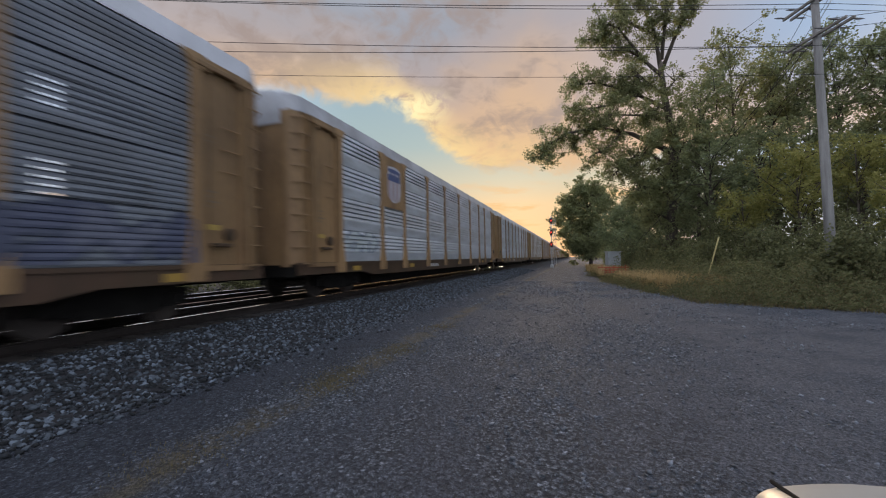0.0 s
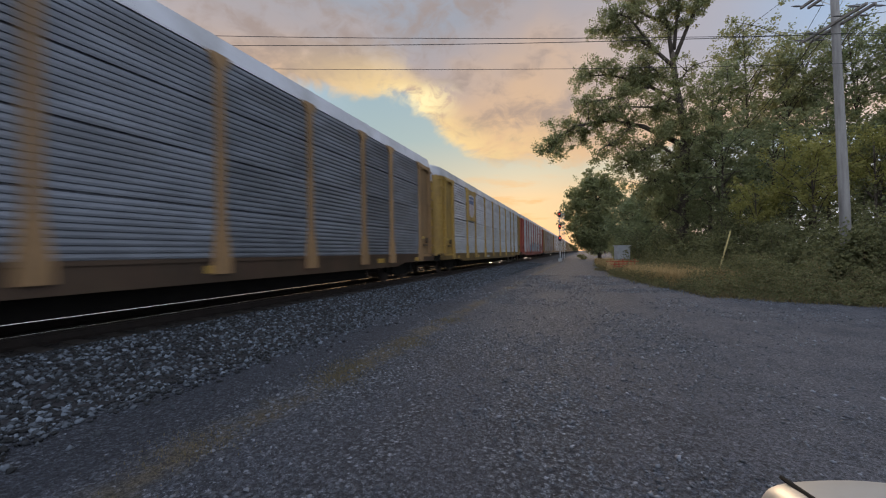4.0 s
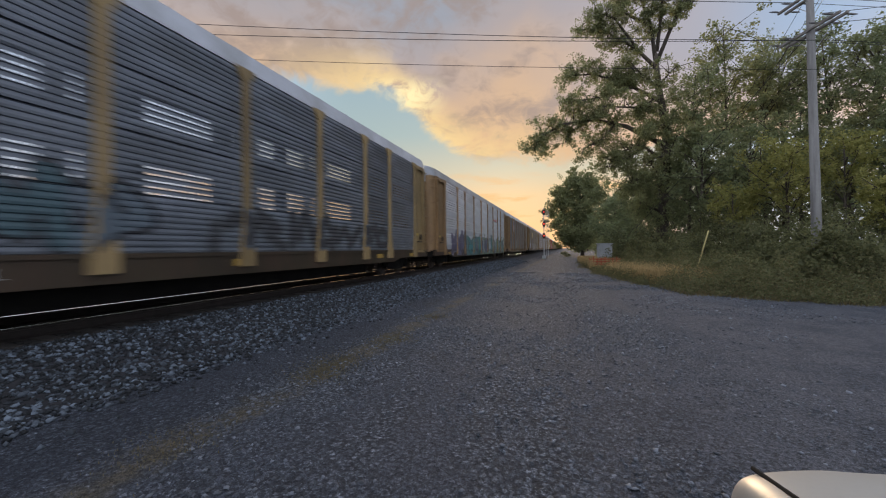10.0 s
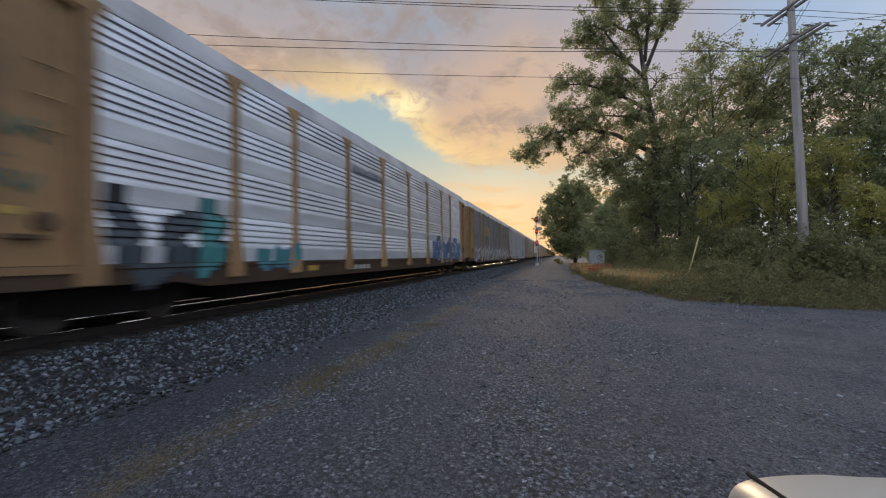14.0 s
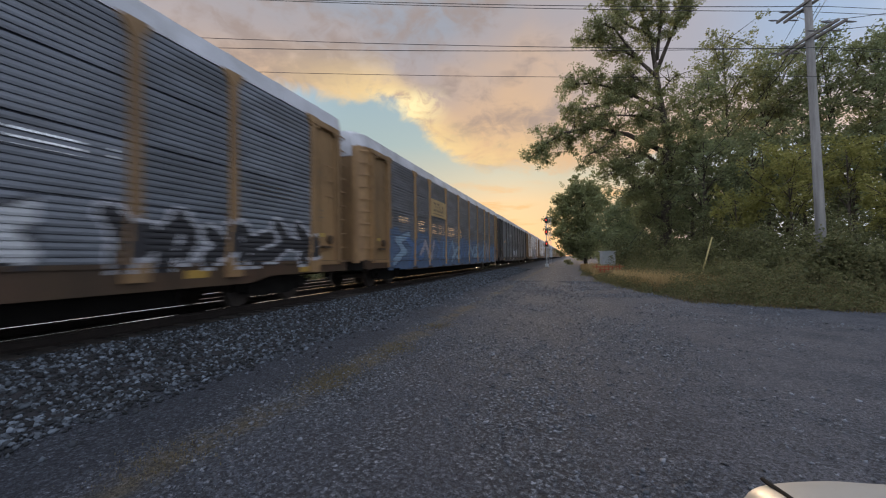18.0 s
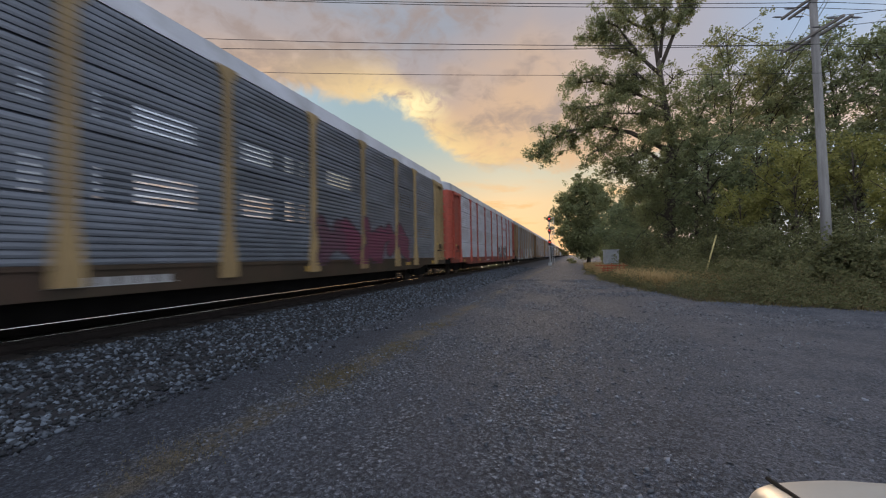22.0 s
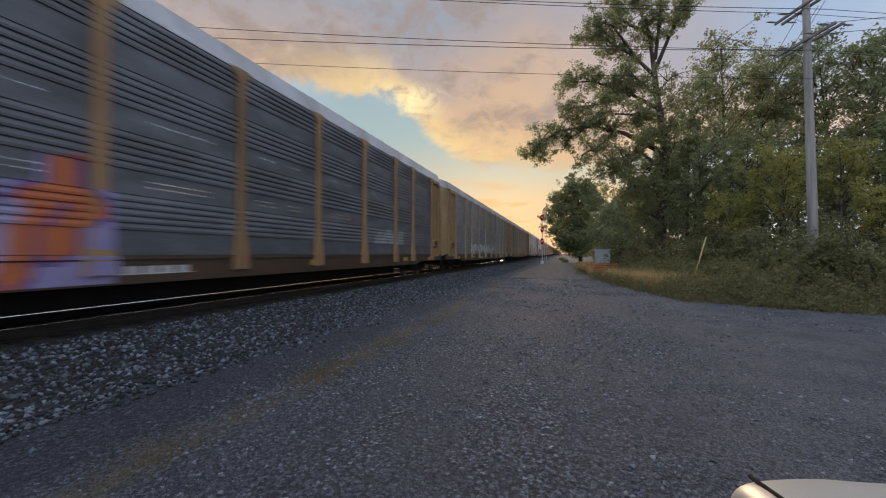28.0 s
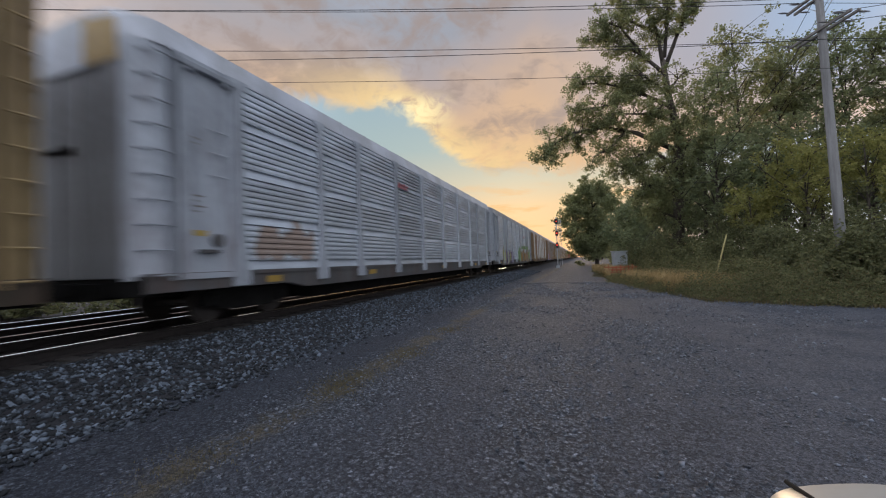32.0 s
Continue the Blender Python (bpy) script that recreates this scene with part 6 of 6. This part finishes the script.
def plants():
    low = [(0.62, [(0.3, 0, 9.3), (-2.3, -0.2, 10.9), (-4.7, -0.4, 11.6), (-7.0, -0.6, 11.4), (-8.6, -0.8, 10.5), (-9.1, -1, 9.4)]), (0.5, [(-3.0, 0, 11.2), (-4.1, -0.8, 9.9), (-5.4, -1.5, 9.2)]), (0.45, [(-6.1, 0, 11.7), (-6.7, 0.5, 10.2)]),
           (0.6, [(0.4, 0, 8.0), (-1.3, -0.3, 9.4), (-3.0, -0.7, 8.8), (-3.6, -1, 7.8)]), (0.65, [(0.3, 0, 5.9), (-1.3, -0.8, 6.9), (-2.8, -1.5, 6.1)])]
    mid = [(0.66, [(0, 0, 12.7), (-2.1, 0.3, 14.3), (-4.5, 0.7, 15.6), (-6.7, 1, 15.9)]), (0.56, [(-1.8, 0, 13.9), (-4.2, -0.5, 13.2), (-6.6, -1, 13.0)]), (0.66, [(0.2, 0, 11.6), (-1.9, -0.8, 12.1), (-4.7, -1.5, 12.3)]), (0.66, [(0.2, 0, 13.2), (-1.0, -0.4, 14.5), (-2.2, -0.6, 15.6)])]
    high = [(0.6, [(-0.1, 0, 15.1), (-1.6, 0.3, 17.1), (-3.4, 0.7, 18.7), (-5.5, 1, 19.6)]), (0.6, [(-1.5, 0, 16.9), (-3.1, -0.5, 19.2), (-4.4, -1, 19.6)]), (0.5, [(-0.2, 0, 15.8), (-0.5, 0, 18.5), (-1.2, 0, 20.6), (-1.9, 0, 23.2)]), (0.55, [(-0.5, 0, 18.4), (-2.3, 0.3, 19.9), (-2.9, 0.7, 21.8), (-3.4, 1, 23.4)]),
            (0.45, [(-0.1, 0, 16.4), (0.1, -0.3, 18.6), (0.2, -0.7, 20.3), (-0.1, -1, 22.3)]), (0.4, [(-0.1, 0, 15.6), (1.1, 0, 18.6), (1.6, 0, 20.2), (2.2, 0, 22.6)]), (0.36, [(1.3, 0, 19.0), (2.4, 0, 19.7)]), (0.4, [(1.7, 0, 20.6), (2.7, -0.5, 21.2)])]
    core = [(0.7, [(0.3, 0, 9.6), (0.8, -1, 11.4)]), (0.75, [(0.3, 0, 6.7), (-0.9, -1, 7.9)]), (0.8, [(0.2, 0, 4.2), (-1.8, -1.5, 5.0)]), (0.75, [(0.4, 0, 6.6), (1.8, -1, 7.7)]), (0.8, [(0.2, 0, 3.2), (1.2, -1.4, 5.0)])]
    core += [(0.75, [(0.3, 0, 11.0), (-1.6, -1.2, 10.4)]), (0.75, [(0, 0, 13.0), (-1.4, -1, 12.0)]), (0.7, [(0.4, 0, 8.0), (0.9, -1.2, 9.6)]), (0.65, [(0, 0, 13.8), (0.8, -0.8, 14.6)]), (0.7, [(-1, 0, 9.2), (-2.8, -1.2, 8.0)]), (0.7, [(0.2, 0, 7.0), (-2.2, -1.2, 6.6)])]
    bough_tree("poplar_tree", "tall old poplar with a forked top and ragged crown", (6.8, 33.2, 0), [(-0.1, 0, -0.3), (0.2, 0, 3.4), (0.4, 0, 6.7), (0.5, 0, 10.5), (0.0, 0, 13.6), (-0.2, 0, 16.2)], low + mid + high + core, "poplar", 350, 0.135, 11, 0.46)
    spec = [(12.2, 36, 19.2, 9.6, 1.9, "poplar"), (9.2, 35, 15.3, 8.0, 1.8, "dark"), (16.9, 38.5, 18.8, 11.5, 1.7, "dark"), (15.0, 37, 16.6, 9.5, 1.6, "poplar"), (18.9, 36, 17.7, 11, 2.0, "dark"), (19.7, 33, 16.2, 9.2, 1.7, "poplar"), (20.2, 30, 15.0, 8.0, 1.9, "dark")]
    spec += [(12.4, 33, 10.3, 4.2, 2.1, "dark"), (9.2, 32, 10.2, 3.6, 2.0, "dark"), (15.9, 34, 11.5, 5.4, 1.7, "dark"), (17.0, 31, 9.6, 4.2, 1.7, "poplar"), (17.2, 27, 9.0, 4.0, 1.6, "dark"), (19.4, 25, 12.7, 4.5, 2.2, "dark"), (22.5, 28, 15.0, 7.0, 2.4, "dark")]
    for j, (x, y, top, low_, w, leaf) in enumerate(spec):
        crown_tree("tree", "broad leafy tree in the dark wood behind the lot", x, y, top, low_, w * 1.12, leaf, 0.19, 30 + j, tufts=20)
    for j, (x, y, h) in enumerate([(7.6, 38, 10.5), (10.4, 38, 9), (13.6, 39.5, 10), (17, 41, 9), (20.5, 39, 9.5), (23, 35, 9), (25, 31, 9)]):
        crown_tree("tree", "dim tree deep in the wood", x, y, h, 1.5, 2.6, "dark", 0.26, 50 + j, tufts=20, per=200)
    crown_tree("tree", "yellow-green leafy tree behind the utility pole", 11.6, 26, 7.4, 3.8, 1.6, "olive", 0.15, 61, 14, 270, 0.1)
    crown_tree("tree", "yellow-green leafy tree at the wood's edge", 14.3, 26.5, 7.8, 4.6, 1.3, "olive", 0.15, 62, 12, 240, 0.1)
    crown_tree("tree", "low yellow-green sapling among the bushes", 9.4, 27, 5.2, 2.7, 1.1, "olive", 0.13, 63, 10, 300, 0.06)
    crown_tree("tree", "low yellow-green sapling among the bushes", 12.6, 21, 4.3, 2.3, 0.9, "olive", 0.12, 64, 10, 300, 0.06)
    crown_tree("tree", "round dark tree beside the far track", 2.9, 75, 15.0, 1.2, 5.0, "poplar", 0.34, 71, 60, 480, 0.35, 0.34)
    crown_tree("tree", "small dark tree behind the cabinet", 6.3, 60, 8.4, 0.8, 2.8, "dark", 0.28, 72, 16, 500, 0.2)
    crown_tree("tree", "small dark tree behind the cabinet", 8.6, 52, 9.0, 0.8, 3.0, "dark", 0.28, 73, 16, 500, 0.2)
    for j in range(14):
        y = 95 + j * 34
        crown_tree("tree", "far dark tree along the railway", 6 + 7 * (j % 3) + 0.02 * y, y, 9 + (j * 5) % 5, 0.6, 4.6, "dark", 0.7, 80 + j, 12, 130, 0.3)
    rng = random.Random(5)
    for j, (x, y, w, h, leaf) in enumerate([(6.6, 31.0, 1.9, 3.8, "bush"), (8.2, 28.8, 2.0, 4.4, "bush"), (9.6, 26.6, 2.0, 4.2, "bush"), (9.2, 23.6, 1.8, 3.4, "bush"), (10.9, 22.0, 1.8, 3.2, "bush"), (12.6, 21.0, 1.9, 3.3, "bush"), (14.4, 19.8, 1.9, 3.3, "bush"),
                                          (16.2, 18.4, 2.0, 3.4, "bush"), (4.9, 33.5, 1.5, 2.8, "bush"), (11.4, 18.6, 1.5, 2.2, "bush"), (13.2, 17.2, 1.6, 2.3, "bush"), (7.4, 24.6, 1.5, 2.4, "bush"), (8.6, 20.6, 1.4, 2.0, "bush"), (15.2, 15.4, 1.7, 2.3, "bush"), (5.9, 27.2, 1.4, 2.2, "bush"),
                                          (12.5, 24.5, 2.0, 4.4, "bush"), (16.0, 22.5, 2.2, 4.6, "bush"), (18.5, 20.0, 2.2, 4.6, "bush"), (5.0, 44, 2.0, 3.6, "bush"), (8.0, 42, 2.4, 4.6, "bush"), (8.3, 17.4, 1.1, 1.5, "bush"), (9.9, 17.2, 1.2, 1.7, "bush"), (6.9, 19.4, 1.0, 1.4, "bush"), (8.7, 17.0, 1.3, 2.1, "bush")]):
        bush("dense dark green bush at the edge of the wood", x, y, w, h, leaf, 7200, 0.125, 200 + j)
    for j in range(22):
        bush("weedy green bush beyond the tracks", -18.6 - 1.6 * (j % 2) - rng.random(), -6 + j * 2.7 + 0.05 * j * j, 2.2, 0.75 + 0.4 * rng.random(), "bush", 2200, 0.18, 300 + j)
    # Added thicket: keeps the bright sky from showing under the far cars
    for j in range(26):
        bush("thicket added beyond the tracks to hide sky under far cars", -21 - 2.0 * (j % 3), 78 + 13 * j + 0.25 * j * j, 6.5, 2.4 + 0.5 * (j % 4), "bush", 700, 0.6, 340 + j)
    r = np.random.default_rng(9)

    def blades(name, label, x, y, h, mat, wide=0.012):
        n = len(x)
        z = np.array([ground_z(a, b) for a, b in zip(x, y)])
        a = r.uniform(0, 6.28, n)
        lean = h * r.uniform(0.1, 0.5, n)
        dx, dy = np.cos(a) * lean, np.sin(a) * lean
        px, py = -np.sin(a) * wide, np.cos(a) * wide
        v = np.stack([np.c_[x - px, y - py, z - 0.02], np.c_[x + px, y + py, z - 0.02], np.c_[x + dx, y + dy, z + h]], 1).reshape(-1)
        me = bpy.data.meshes.new(name)
        me.vertices.add(n * 3)
        me.vertices.foreach_set("co", v)
        me.loops.add(n * 3)
        me.loops.foreach_set("vertex_index", np.arange(n * 3, dtype=np.int32))
        me.polygons.add(n)
        me.polygons.foreach_set("loop_start", np.arange(0, n * 3, 3, dtype=np.int32))
        me.update(calc_edges=True)
        me.materials.append(LEAF[mat])
        tagged(new(name, me), label, "grass", kind="stuff")

    # the edge of the weeds, from the far track side round to the right of the lot
    ex, ey = [1.2, 1.6, 2.2, 2.9, 4.0, 5.8, 7.5, 10.0, 13.0], [45, 29, 24, 19.6, 15.4, 14.0, 13.4, 12.6, 11.6]

    def edge_points(n, deep):
        t = r.random(n) * 8
        d = r.random(n) ** 1.3 * deep - 0.55 * r.random(n) ** 3
        wave = np.array([0.55 * noise.noise(Vector((q * 2.3, 1.0, 0))) + 0.3 * noise.noise(Vector((q * 6.1, 4.0, 0))) for q in t])
        x = np.interp(t, range(9), ex) + (d + wave) * np.interp(t, range(9), [0.9, 0.9, 0.8, 0.7, 0.5, 0.35, 0.3, 0.3, 0.3])
        y = np.interp(t, range(9), ey) + (d + wave) * np.interp(t, range(9), [0.1, 0.3, 0.5, 0.7, 0.85, 0.95, 0.95, 0.95, 0.95])
        return t, d / deep, x + r.normal(size=n) * 0.1, y + r.normal(size=n) * 0.1

    t, d, x, y = edge_points(16000, 2.2)
    blades("grass", "rough green and brown grass along the lot's edge", x, y, (0.06 + 0.3 * r.random(len(x))) * (0.4 + d), "grass", 0.014)
    # tall leafy weeds in clumps, taller further in
    t, d, x, y = edge_points(1500, 4.6)
    pts, cols = [], []
    for a, b, e in zip(x, y, d):
        h = (0.2 + 0.75 * r.random() ** 1.5) * (0.45 + 1.1 * min(1, e * 1.8))
        k = int(32 + 52 * h)
        q = r.random(k) ** 0.7
        ang = r.uniform(0, 6.28, k)
        rad = 0.10 + 0.26 * (1 - q) * h * 1.6
        pts.append(np.c_[a + rad * np.cos(ang) + 0.1 * q, b + rad * np.sin(ang), 0.03 + q * h])
    pts = np.concatenate(pts)
    pick = r.random(len(pts))
    tagged(leaf_mesh("weeds", pts[pick < 0.62], 0.10, LEAF["bush"], r, aspect=0.35), "leafy green weeds at the lot's edge", "weeds", kind="stuff")
    tagged(leaf_mesh("weeds", pts[pick >= 0.62], 0.065, LEAF["grass"], r, aspect=0.35), "browning weed leaves and seed heads at the lot's edge", "weeds", kind="stuff")
    n = 36000
    y = 18.6 + 28 * r.random(n) ** 1.2
    x = np.interp(y, [19, 24, 29, 45], [3.4, 2.7, 1.9, 1.3]) + r.random(n) ** 1.3 * np.interp(y, [19, 30, 45], [2.6, 3.6, 3.2])
    blades("dry_grass", "tall dry straw-coloured grass by the cabinet", x, y, (0.3 + 0.55 * r.random(n)) * np.where((y > 26) & (y < 34) & (x > 1.9) & (x < 4.7), 0.45, 1.0), "straw", 0.024)
    n = 26000
    y = 1.2 + 8 * r.random(n) ** 1.2
    x = -3.05 + r.normal(size=n) * 0.2 + 0.12 * np.sin(y * 2.2)
    keep = np.sin(y * 3.1) + np.sin(y * 1.3 + 1) + r.normal(size=n) * 0.6 > 0.55
    blades("grass", "thin strip of yellowed grass growing through gravel", x[keep], y[keep], 0.008 + 0.022 * r.random(keep.sum()), "dead", 0.007)


plants()

motions()
